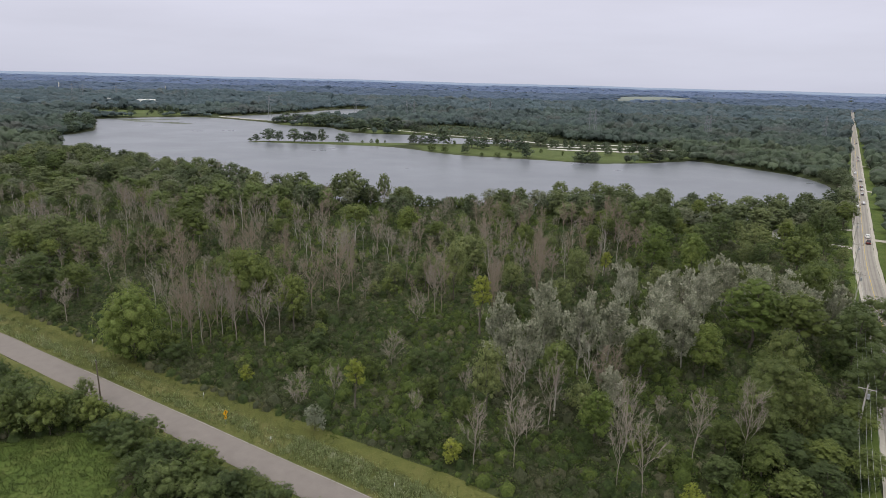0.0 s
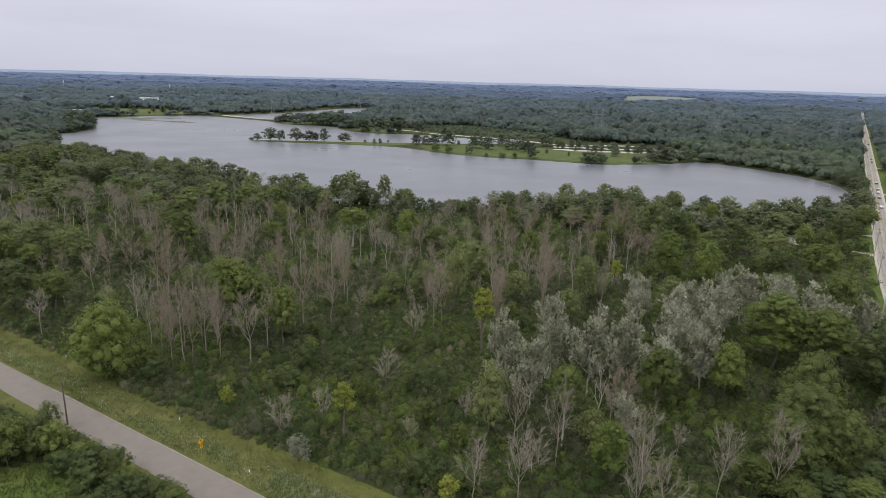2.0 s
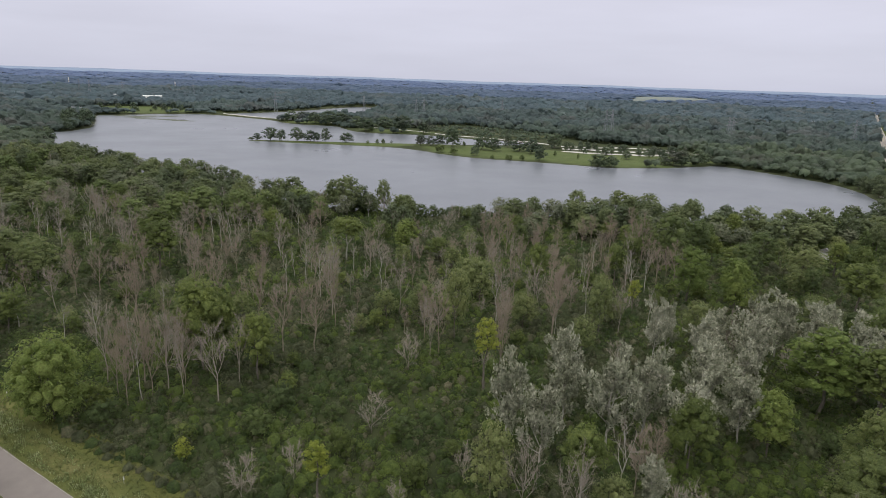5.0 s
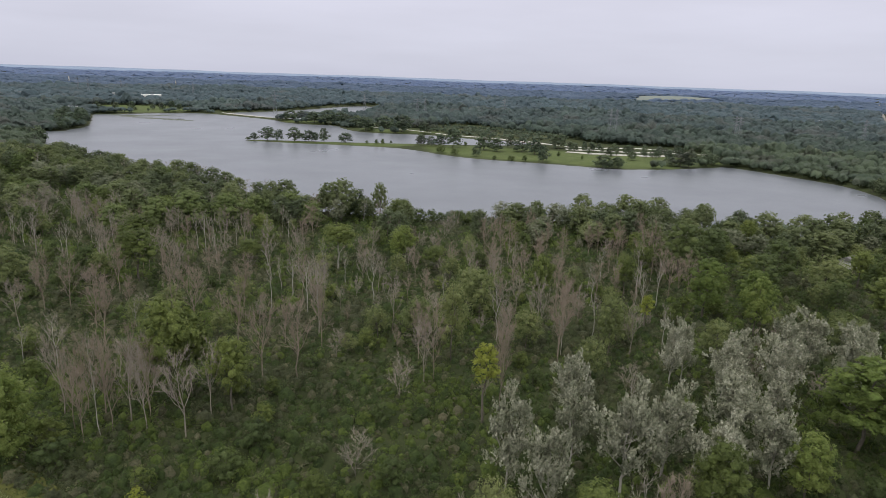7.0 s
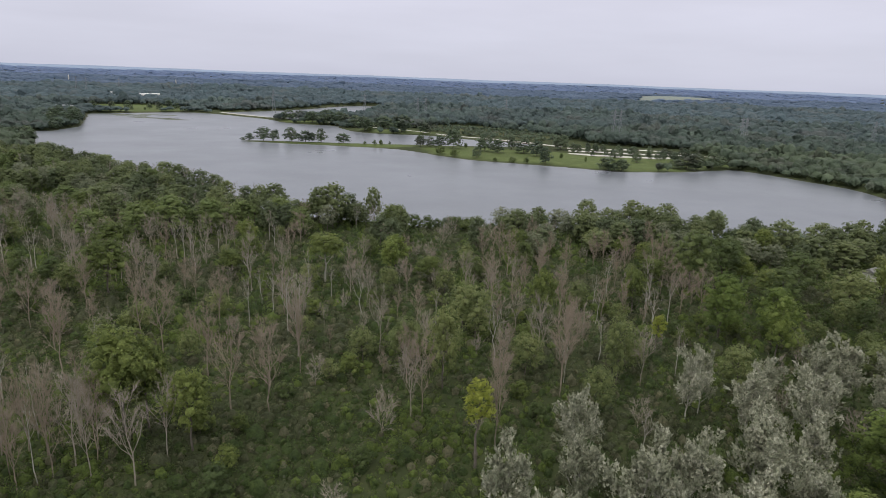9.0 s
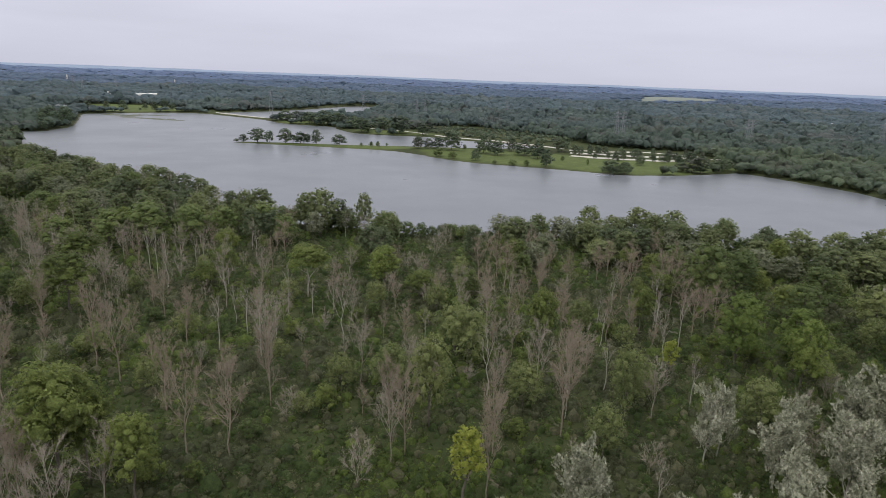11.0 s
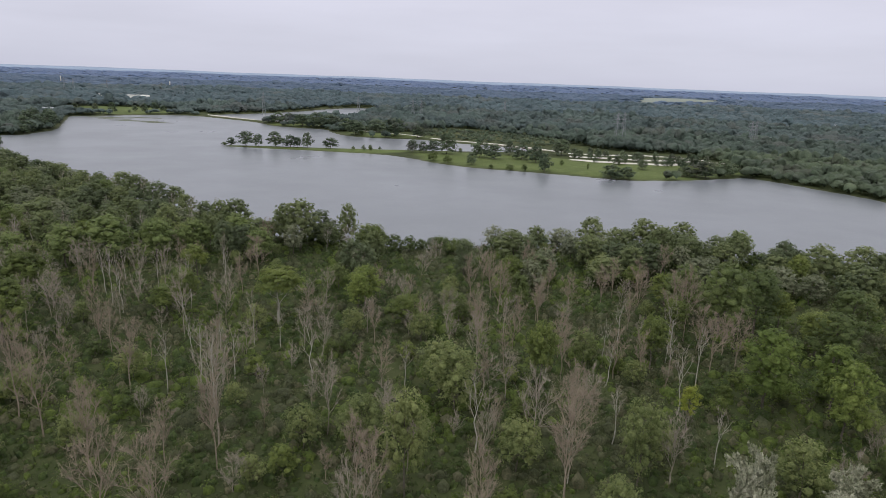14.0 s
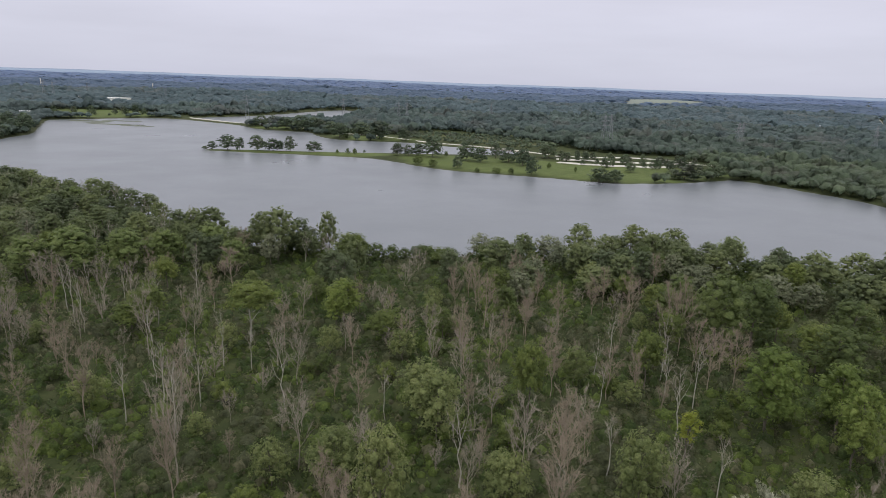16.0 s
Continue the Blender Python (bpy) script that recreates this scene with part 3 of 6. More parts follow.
def leaf_tris(rng, p, out, size, up=0.45, wild=0.8, slim=0.62):
    """One leaf spray, a single triangle, at each point."""
    n = len(p)
    nor = unit(out * 0.7 + np.array([0, 0, up]) + wild * rng.normal(size=(n, 3)) * 0.6)
    t = unit(np.cross(nor, rng.normal(size=(n, 3))))
    b = np.cross(nor, t)
    s = (np.asarray(size) * rng.uniform(0.6, 1.4, n))[:, None]
    v = np.stack([p + s * t, p - 0.55 * s * t + slim * s * b, p - 0.45 * s * t - slim * s * b * rng.uniform(0.6, 1.2, (n, 1))], 1)
    soft = unit(out + np.array([0, 0, up * 0.6]) + (0.05 + 0.14 * wild) * rng.normal(size=(n, 3)))
    return v.reshape(-1, 3), np.arange(3 * n).reshape(-1, 3), np.repeat(soft, 3, 0)


def clad(rng, heap, lobes, radii, count, size, floor=-0.45, flat=0.8, wild=0.5, core=0.84, up=0.5, bunch=6, puff=0.26):
    """Covers rounded clumps with bunches of leaf sprays, with a dense heart in each."""
    lobes, radii = np.asarray(lobes, float), np.asarray(radii, float)
    m = int(count / bunch * 1.7)
    pick = rng.choice(len(lobes), size=m, p=radii ** 2 / (radii ** 2).sum())
    d = unit(rng.normal(size=(m, 3)))
    d[:, 2] = np.where(d[:, 2] < floor, -d[:, 2], d[:, 2])
    squash = np.array([1, 1, flat])
    p = lobes[pick] + d * squash * (radii[pick] * rng.uniform(0.85, 1.1, m))[:, None]
    away = np.linalg.norm((p[:, None] - lobes[None]) / squash, axis=2) / radii[None]
    keep = np.where((away < 0.74).sum(1) == 0)[0][:int(count / bunch)]
    own = np.repeat(keep, bunch)
    e = unit(rng.normal(size=(len(own), 3)) + 0.8 * d[own] + np.array([0, 0, 0.35]))
    q = p[own] + e * (radii[pick[own]] * puff * rng.uniform(0.5, 1.15, len(own)))[:, None]
    heap.add(*leaf_tris(rng, q, unit(0.6 * e + d[own]), size, up, wild))
    if core:
        v = ICO_V[None] * squash * (radii * core)[:, None, None] * rng.uniform(0.62, 0.96, (len(lobes), 12, 1)) + lobes[:, None]
        heap.add(v.reshape(-1, 3), (ICO_T[None] + (np.arange(len(lobes)) * 12)[:, None, None]).reshape(-1, 3), np.tile(unit(ICO_V + np.array([0, 0, 0.5])), (len(lobes), 1)))


def frame_tree(rng, height, spread, limbs, start, rise, lean=0.04, forks=3, girth=0.017):
    """Trunk and limbs: returns the wood, the twig roots and the limb tips."""
    wood, tips, roots = Heap(), [], []
    lx, ly = rng.normal(size=2) * lean
    n = 5
    pts = [Vector((lx * height * (k / n) ** 1.4 + rng.normal() * 0.012 * height * (k > 0), ly * height * (k / n) ** 1.4 + rng.normal() * 0.012 * height * (k > 0), height * 0.93 * k / n - 0.3 * (k == 0))) for k in range(n + 1)]
    r0 = height * girth
    wood.tube(pts, [r0 * (1 - 0.85 * k / n) for k in range(n + 1)], 5)
    roots.append((pts[-1], Vector((0, 0, 1)), height * 0.14))
    tips.append(pts[-1])
    for i in range(limbs):
        f = start + (0.9 - start) * (i + rng.uniform(0, 0.7)) / limbs
        k = min(int(f / 0.93 * n), n - 1)
        base = pts[k].lerp(pts[k + 1], f / 0.93 * n - k)
        az = i * 2.4 + rng.normal() * 0.35
        up = radians(rise + rng.normal() * 8)
        length = spread * (1.05 - 0.55 * (f - start) / (1 - start)) * rng.uniform(0.75, 1.15)
        d = Vector((math.cos(az) * math.cos(up), math.sin(az) * math.cos(up), math.sin(up)))
        p1 = base + d * length * 0.5
        d2 = (d + Vector((0, 0, 0.45)) + Vector(rng.normal(size=3) * 0.12)).normalized()
        p2 = p1 + d2 * length * 0.55
        r = r0 * (1 - 0.85 * f) * 0.6
        wood.tube([base, p1, p2], [r, r * 0.72, r * 0.3], 4)
        tips.append(p2)
        roots.append((p2, d2, length * 0.35))
        for j in range(forks):
            g = rng.uniform(0.3, 0.95)
            q = base.lerp(p1, g * 2) if g < 0.5 else p1.lerp(p2, g * 2 - 1)
            e = (d2 + Vector(rng.normal(size=3) * 0.55) + Vector((0, 0, 0.2))).normalized()
            q2 = q + e * length * rng.uniform(0.3, 0.5)
            wood.tube([q, q2], [r * 0.5, r * 0.18], 3)
            roots.append((q2, e, length * 0.3))
            roots.append((q.lerp(q2, 0.5), e, length * 0.3))
    return wood, roots, tips


def twig_heap(rng, roots, each, width, wild=0.5, lift=0.35):
    """Fine twigs: long thin slivers that fan out from the branch ends."""
    heap = Heap()
    p, d, ln = np.array([tuple(r[0]) for r in roots]), np.array([tuple(r[1]) for r in roots]), np.array([r[2] for r in roots])
    p, d, ln = np.repeat(p, each, 0), np.repeat(d, each, 0), np.repeat(ln, each, 0)
    d = unit(d + rng.normal(size=d.shape) * wild + np.array([0, 0, lift]))
    side = unit(np.cross(d, rng.normal(size=d.shape)))
    p = p - d * (ln * rng.uniform(0, 0.3, len(ln)))[:, None]
    w = width * rng.uniform(0.6, 1.3, (len(p), 1))
    v = np.stack([p - side * w, p + side * w, p + d * (ln * rng.uniform(0.6, 1.5, len(ln)))[:, None]], 1).reshape(-1, 3)
    heap.add(v, np.arange(len(v)).reshape(-1, 3))
    return heap


PLANTS = {}


def plant(key, name, category, label, pieces, height, width):
    """Keeps the meshes of one plant, to be set out as often as wanted. pieces: (part name, mesh, part label)."""
    PLANTS.setdefault(key, []).append((name, category, label, pieces, height, width))


def set_plant(key, which, x, y, height, width=None, turn=0.0, group="", label="", sink=0.0):
    """Sets one plant on the ground, scaled to its height and width."""
    name, category, text, pieces, h0, w0 = PLANTS[key][which % len(PLANTS[key])]
    ob = new(name)
    ob.empty_display_size = 0.5
    sz = height / h0
    sx = (width / w0) if width else sz
    ob.matrix_basis = Matrix.Translation((x, y, on_land(x, y) - sink)) @ Matrix.Rotation(turn, 4, "Z") @ Matrix.Diagonal((sx, sx, sz, 1))
    for pn, me, pl in pieces:
        c = new(pn, me)
        c.parent = ob
        if pl:
            tagged(c, label=pl)
    return tagged(ob, label or text, category, group)


def make_dead(key, seed, height, spread, limbs, start, rise, mat, label, twig_mat=None, each=4, forks=5):
    rng = np.random.default_rng(seed)
    wood, roots, tips = frame_tree(rng, height, spread, limbs, start, rise, forks=forks, girth=0.0105)
    tw = twig_heap(rng, roots, each + 2, 0.019, 0.6)
    plant(key, "bare_shrub" if height < 8 else "bare_tree", "dead shrub" if height < 8 else "dead tree", label, [("trunk", wood.mesh("trunk", mat), ""), ("bare_crown", tw.mesh("bare_crown", twig_mat or mat), "")], height, spread * 1.7)


def make_broadleaf(key, seed, height, width, leaf, label, count=1500, size=0.5, start=0.35, lobes_n=38, bark=BARK, name="broadleaf_tree", category="tree", flat=0.8, wild=0.5, low=0.42, rise=40, core=0.72, puff=0.32):
    rng = np.random.default_rng(seed)
    wood, roots, tips = frame_tree(rng, height * 0.92, width * 0.42, 8, start, rise, forks=1)
    c, r = [], []
    for k in range(lobes_n):
        a = k * 2.4 + rng.normal() * 0.3
        f = (k + 0.5) / lobes_n
        zz = low + (0.90 - low) * f
        belly = math.sin(math.pi * (0.22 + 0.70 * f)) ** 0.8
        rad = width * 0.39 * belly * rng.uniform(0.55, 1.08)
        c.append((math.cos(a) * rad, math.sin(a) * rad, height * zz))
        r.append(width * rng.uniform(0.095, 0.175) * (0.75 + 0.35 * belly))
    c.append((0, 0, height * (low + 0.25)))
    r.append(width * 0.26)
    c.append((0, 0, height * 0.84))
    r.append(width * 0.2)
    crown = Heap()
    clad(rng, crown, c, r, count, size, flat=flat, wild=wild, core=core, puff=puff)
    plant(key, name, category, label, [("trunk", wood.mesh("trunk", bark), ""), ("crown", crown.mesh("crown", leaf), "")], height, width)


def make_silver(key, seed, height, width, label):
    """White poplar: pale stems, upright pale sprays over a grey-green heart."""
    rng = np.random.default_rng(seed)
    wood, roots, tips = frame_tree(rng, height * 0.92, width * 0.54, 15, 0.18, 50, forks=3, girth=0.013)
    crown = Heap()
    mid = np.array((0, 0, height * 0.45))
    for (q, d, ln) in roots:
        for _ in range(2):
            k = 26
            axis = unit(np.array(d) * 0.55 + np.array([0, 0, 1.0]) + rng.normal(size=3) * 0.28)
            foot = np.array(q) + rng.normal(size=3) * width * np.array([0.045, 0.045, 0.03]) - axis * 0.5
            s = rng.uniform(0, 1, k) ** 0.8
            p = foot + axis * (s * rng.uniform(1.3, 2.3))[:, None] + rng.normal(size=(k, 3)) * (0.30 * (1 - 0.75 * s))[:, None]
            out = unit(p - foot - axis * ((p - foot) @ axis)[:, None] + 0.25 * unit(p - mid))
            t = unit(axis + 0.45 * rng.normal(size=(k, 3)))
            w = unit(np.cross(out + np.array([0, 0, 0.4]) + 0.35 * rng.normal(size=(k, 3)), t))
            z = 0.24 * rng.uniform(0.7, 1.4, (k, 1))
            v = np.stack([p + 1.3 * z * t, p - 0.6 * z * t + 0.55 * z * w, p - 0.6 * z * t - 0.55 * z * w], 1)
            crown.add(v.reshape(-1, 3), np.arange(3 * k).reshape(-1, 3), np.repeat(unit(out + np.array([0, 0, 0.55])), 3, 0))
    plant(key, "silver_poplar", "tree", label, [("trunk", wood.mesh("trunk", BARK_PALE), "pale bark trunk"), ("crown", crown.mesh("crown", LEAF_SILVER), "silvery white foliage")], height, width)


for s in range(5):
    make_dead("dead", 10 + s, 15, 5.4, 13, 0.26, 54, DEAD_WOOD, "bare grey dead tree with fine upright branches among shrubs", each=6)
for s in range(4):
    make_dead("dead_red", 20 + s, 14, 4.8, 14, 0.24, 60, DEAD_RED, "bare reddish-grey dead tree with dense twigs among shrubs", each=8)
for s in range(3):
    make_dead("dead_pale", 30 + s, 16, 4.4, 8, 0.40, 58, BARK_PALE, "pale slender dead trunk with few bare branches", twig_mat=DEAD_WOOD, each=4, forks=3)
for s in range(3):
    make_dead("dead_bush", 40 + s, 6, 3.4, 11, 0.06, 48, DEAD_WOOD, "bare grey brushwood shrub in the thicket", each=7)
for s in range(5):
    make_broadleaf("green", 50 + s, 15, 10, LEAF_GREEN, "green broadleaf tree with a rounded crown", count=2900, size=0.25)
for s in range(4):
    make_broadleaf("dark", 60 + s, 16, 10, LEAF_DARK, "dark green broadleaf tree with a dense crown", low=0.28, count=2700, size=0.25)
for s in range(3):
    make_broadleaf("lime", 70 + s, 14, 8, LEAF_LIME, "yellow-green broadleaf tree with a light crown", low=0.3, count=2800, size=0.24)
for s in range(3):
    make_broadleaf("olive", 80 + s, 12, 10, LEAF_OLIVE, "olive-green tree with a thin soft crown", count=2500, size=0.23, low=0.3, wild=0.5, core=0.6, puff=0.42)
for s in range(3):
    make_broadleaf("soft", 95 + s, 15, 11, LEAF_SOFT, "light green tree with a wide feathery crown", count=5200, size=0.21, low=0.2, lobes_n=44, puff=0.32)
make_broadleaf("dome", 94, 13, 13, LEAF_LIME, "round bushy yellow-green tree with foliage to the ground", count=4600, size=0.24, low=0.12, lobes_n=56, start=0.15)
for s in range(2):
    make_broadleaf("high", 90 + s, 16, 9, LEAF_GREEN, "green tree with a flat crown over bare pale limbs", low=0.62, start=0.30, bark=BARK_PALE, flat=0.6, count=2600, size=0.24)
for s in range(4):
    make_broadleaf("shore", 100 + s, 16, 11, LEAF_BELT_HAZED, "green broadleaf tree on the lake shore", count=1350, size=0.42, low=0.3, name="shore_tree")
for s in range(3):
    make_broadleaf("shore_lime", 105 + s, 16, 12, LEAF_BELT_LIME_HAZED, "light green broadleaf tree with a spreading crown", count=1900, size=0.36, low=0.3, name="shore_tree")
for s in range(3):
    make_broadleaf("shore_dark", 110 + s, 15, 11, LEAF_BELT_DARK_HAZED, "dark green tree in the belt along the shore", count=1300, size=0.42, low=0.26, name="shore_tree")
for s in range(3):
    make_broadleaf("shore_olive", 120 + s, 13, 10, LEAF_BELT_GREY_HAZED, "olive-green tree in the belt along the shore", count=1300, size=0.37, low=0.28, core=0.6, puff=0.42, name="shore_tree")
for s in range(3):
    make_broadleaf("park", 130 + s, 12, 10, LEAF_SHORE_HAZED, "dark green tree on the far shore lawn", count=1300, size=0.46, low=0.14, lobes_n=20, name="park_tree")
for s in range(3):
    make_broadleaf("bush", 140 + s, 5, 6, LEAF_GREEN, "dense green roadside bush", count=1400, size=0.16, low=0.2, lobes_n=18, name="bush", category="bush", start=0.1)
for s in range(3):
    make_broadleaf("bush_dark", 150 + s, 4.5, 6, LEAF_DARK, "dense dark green bush in the thicket", count=1300, size=0.16, low=0.2, lobes_n=18, name="bush", category="bush", start=0.1)
make_broadleaf("bush_lime", 160, 5, 3.6, LEAF_YELLOW, "bright yellow-green bush in the thicket", count=1500, size=0.14, low=0.2, lobes_n=16, name="bush", category="bush", start=0.1, core=0.6, puff=0.36)
make_broadleaf("sapling", 162, 16, 5, LEAF_YELLOW, "tall bright yellow-green sapling above the thicket", count=2200, size=0.16, low=0.5, lobes_n=26, name="sapling", category="young tree", start=0.4)
make_broadleaf("bush_grey", 161, 4, 4.4, LEAF_GREY, "pale grey-leaved bush at the edge of the wood", count=1500, size=0.14, low=0.2, lobes_n=16, name="bush", category="bush", start=0.1, core=0.6, puff=0.36)
for s in range(4):
    make_silver("silver", 170 + s, 17, 9, "white poplar with pale stems and silvery foliage")


def scattered(seed, box, gap, test, tries=60000, most=10 ** 6):
    """Places at least a gap apart, in the box, where the test's chance allows. test takes an array of places."""
    rng = np.random.default_rng(seed)
    p = np.column_stack([rng.uniform(box[0], box[2], tries), rng.uniform(box[1], box[3], tries)])
    p = p[rng.uniform(size=tries) < test(p)]
    got, cell = [], {}
    for q in p:
        k = (int(q[0] // gap), int(q[1] // gap))
        if all((q[0] - o[0]) ** 2 + (q[1] - o[1]) ** 2 >= gap * gap for a in (-1, 0, 1) for b in (-1, 0, 1) for o in cell.get((k[0] + a, k[1] + b), ())):
            cell.setdefault(k, []).append(q)
            got.append(q)
            if len(got) >= most:
                break
    return np.array(got)


def wood_edge(s):
    """How far from the near road the thicket begins."""
    return np.interp(s, (-40, 0, 25, 48, 68, 84, 99, 111, 140), (9.2, 9.0, 8.7, 7.9, 7.7, 8.6, 10.4, 11.3, 11.6))


def in_wood(p):
    """The near wood: between the verge, the highway's verge and the lake."""
    s, o = along_road(p)
    _, h = along_way(p)
    return (o > wood_edge(s)) & (h < -6.9 + 3.7 * smooth(0, 1, (-along_way(p)[0] - 25) / 150)) & (wet(p) < -3) & (p[:, 1] < 480)


def blob(p, x, y, r):
    return np.exp(-((p[:, 0] - x) ** 2 + (p[:, 1] - y) ** 2) / (r * r))


# ---- the thicket: shrubs beyond counting ----
def undergrowth(name, seed, gap, box, test, radius, high, size, per, mats, label, mound=0.6):
    """Shrub mounds of several kinds, each kind one mesh."""
    rng = np.random.default_rng(seed)
    p = scattered(seed + 1, box, gap, test, 90000)
    z = land(p)
    wave = np.sin(p[:, 0] * 0.21 + 1.7 * np.sin(p[:, 1] * 0.12)) * np.cos(p[:, 1] * 0.19 + 0.8 * np.sin(p[:, 0] * 0.17))
    r = rng.uniform(*radius, len(p)) * rng.choice([0.8, 1.0, 1.3], len(p))
    h = rng.uniform(*high, len(p)) * (1 + mound * wave) * rng.choice([0.65, 0.9, 1.0, 1.35], len(p))
    h = np.minimum(h, 1.55 * r)
    sort = np.clip(rng.normal(0.5 + 0.32 * np.sin(p[:, 0] * 0.09 + 2.1 * np.sin(p[:, 1] * 0.05)) * np.cos(p[:, 1] * 0.075), 0.22), 0, 0.999)
    cuts = np.linspace(0, 1, len(mats) + 1)
    for mat, lo, hi in zip(mats, cuts, cuts[1:]):
        k = np.where((sort >= lo) & (sort < hi))[0]
        heap = Heap()
        cnt = np.maximum(3, (per * r[k] * r[k] / 6).astype(int))
        tuft = np.repeat(k, cnt)
        d = unit(rng.normal(size=(len(tuft), 3)))
        d[:, 2] = np.abs(d[:, 2]) ** 0.6
        d = unit(d)
        q = np.column_stack([p[tuft, 0], p[tuft, 1], z[tuft]]) + d * np.column_stack([r[tuft], r[tuft], h[tuft]]) * rng.uniform(0.86, 1.06, len(tuft))[:, None]
        own = np.repeat(np.arange(len(tuft)), 6)
        e = unit(rng.normal(size=(len(own), 3)) + 0.7 * d[own] + np.array([0, 0, 0.4]))
        q = q[own] + e * (r[tuft[own]] * 0.24 * rng.uniform(0.4, 1.2, len(own)))[:, None]
        heap.add(*leaf_tris(rng, q, unit(e * 0.5 + d[own]), size, up=0.15, wild=0.6))
        top = ICO_T[ICO_V[ICO_T].mean(1)[:, 2] > -0.25]
        v = ICO_V[None] * (np.column_stack([r, r, h])[k] * 0.70)[:, None] * rng.uniform(0.7, 1.08, (len(k), 12, 1)) + np.column_stack([p[k], z[k]])[:, None]
        heap.add(v.reshape(-1, 3), (top[None] + (np.arange(len(k)) * 12)[:, None, None]).reshape(-1, 3), np.tile(unit(ICO_V + np.array([0, 0, 0.4])), (len(k), 1)))
        tagged(new(name, heap.mesh(name, mat)), label, "shrubs", kind="stuff")


def near_part(p):
    return in_wood(p) & (p[:, 1] < 205) & (p[:, 0] > -150)


def far_part(p):
    return in_wood(p) & ((p[:, 1] >= 203) | (p[:, 0] < -148))


undergrowth("undergrowth", 300, 1.85, (-150, 60, 150, 206), lambda p: near_part(p) * 0.95, (0.9, 1.55), (0.9, 2.3), 0.19, 32, (LEAF_SHRUB_DUN, LEAF_SHRUB, LEAF_SHRUB_LIGHT), "dense green shrubs covering the floor of the wood")
undergrowth("undergrowth", 310, 2.8, (-330, 150, 260, 480), lambda p: far_part(p) * 0.95, (1.5, 2.8), (1.6, 3.8), 0.27, 13, (LEAF_SHRUB_DUN, LEAF_SHRUB, LEAF_SHRUB_LIGHT), "dense green shrubs between the trees of the wood")
undergrowth("undergrowth", 330, 3.7, (-150, 60, 150, 175), lambda p: near_part(p) * 0.75, (1.4, 2.3), (2.8, 5.0), 0.20, 30, (LEAF_SHRUB_DUN, LEAF_SHRUB, LEAF_SHRUB, LEAF_SHRUB_LIGHT, LEAF_SHRUB_LIGHT), "taller rounded bushes standing close together in the thicket")
undergrowth("olive_brush", 320, 3.8, (-150, 60, 150, 300), lambda p: in_wood(p) * 0.35, (0.8, 1.7), (2.2, 4.6), 0.19, 28, (LEAF_BRUSH,), "olive and brownish brush standing in the thicket")

# ---- trees of the near wood ----
def set_rows(key, rows, group, seed=1):
    """Trees at their places: x, y, height, width."""
    rng = np.random.default_rng(seed)
    for i, (x, y, h, w) in enumerate(rows):
        set_plant(key, i, x, y, h, w, rng.uniform(0, 6.28), group)
        TAKEN.append((x, y, w * 0.5))


TAKEN = [(147.0 - 5.5 * k, 276.5 - 8.3 * k, 2.2 - 0.4 * k) for k in range(4)]   # a gap kept towards the camera, so the house in the wood shows
WOOD_GREEN, WOOD_DEAD, POPLARS, SHORE_GROUP = "green trees of the wood", "dead trees of the wood", "white poplars of the grove", "trees of the shore belt"
set_rows("green", [(-57, 162, 22.5, 14), (-99, 232, 18, 15), (83, 148, 18, 15), (96, 166, 21, 11), (119, 214, 17, 14), (-54, 164, 19, 10), (-44, 159, 16, 9), (24, 219, 18, 8), (52, 236, 14, 8), (40, 132, 15, 9), (-112, 258, 16, 14)], WOOD_GREEN)
set_rows("dark", [(92, 140, 18, 14), (103, 150, 17, 13), (76, 256, 22, 15), (88, 262, 19, 14), (70, 268, 18, 13), (97, 240, 16, 13), (110, 258, 16, 13), (108, 128, 17, 14), (84, 120, 15, 12), (-122, 176, 15, 14), (112, 190, 15, 12), (-66, 172, 15, 11)], WOOD_GREEN, 2)
set_rows("lime", [(74, 153, 20, 16), (70, 218, 19.5, 13), (84, 218, 16.5, 10), (78.7, 205, 19, 9), (-20, 268, 13, 10), (96, 176, 14, 9), (24, 108, 12, 7), (56, 137, 14, 8), (-21, 262, 12, 7)], WOOD_GREEN, 3)
set_rows("green", [(50, 98, 8, 8), (62, 100, 7, 8), (47, 105, 8, 8), (52, 91, 6.5, 8), (75, 112, 8, 8), (68, 97, 7, 8)], WOOD_GREEN, 28)
set_rows("dark", [(56, 101, 8, 9), (58, 93, 7, 8), (66, 104, 8, 8), (70, 108, 7.5, 7), (80, 118, 9, 9), (42, 96, 6, 7)], WOOD_GREEN, 29)
set_rows("dome", [(-77, 140, 17.5, 14)], WOOD_GREEN, 27)
set_rows("olive", [(6.2, 212, 14, 12), (-1.2, 185.5, 19, 9), (3, 219, 12.5, 11), (-10, 196, 12, 9), (119, 245, 14, 16), (4.5, 119, 15.5, 8), (37, 191, 16, 9), (-144, 222, 15, 17), (-158, 226, 14, 16), (-131, 218, 14, 15), (17, 193, 10, 9), (62, 188, 12, 10), (98, 196, 11, 12), (30, 178, 10, 8)], WOOD_GREEN, 4)
set_rows("soft", [(66, 124, 18, 11), (60, 115, 16, 13), (65, 111, 13, 9), (54, 108, 14, 10)], WOOD_GREEN, 21)
set_rows("dark", [(98, 147, 13, 9), (104, 158, 13, 9), (92, 134, 11, 8), (86, 128, 10, 8)], WOOD_GREEN, 22)
set_rows("high", [(-41, 254, 16.5, 13), (18, 117.5, 17.2, 8), (-64, 250, 16, 9), (60, 246, 15, 8)], WOOD_GREEN, 5)
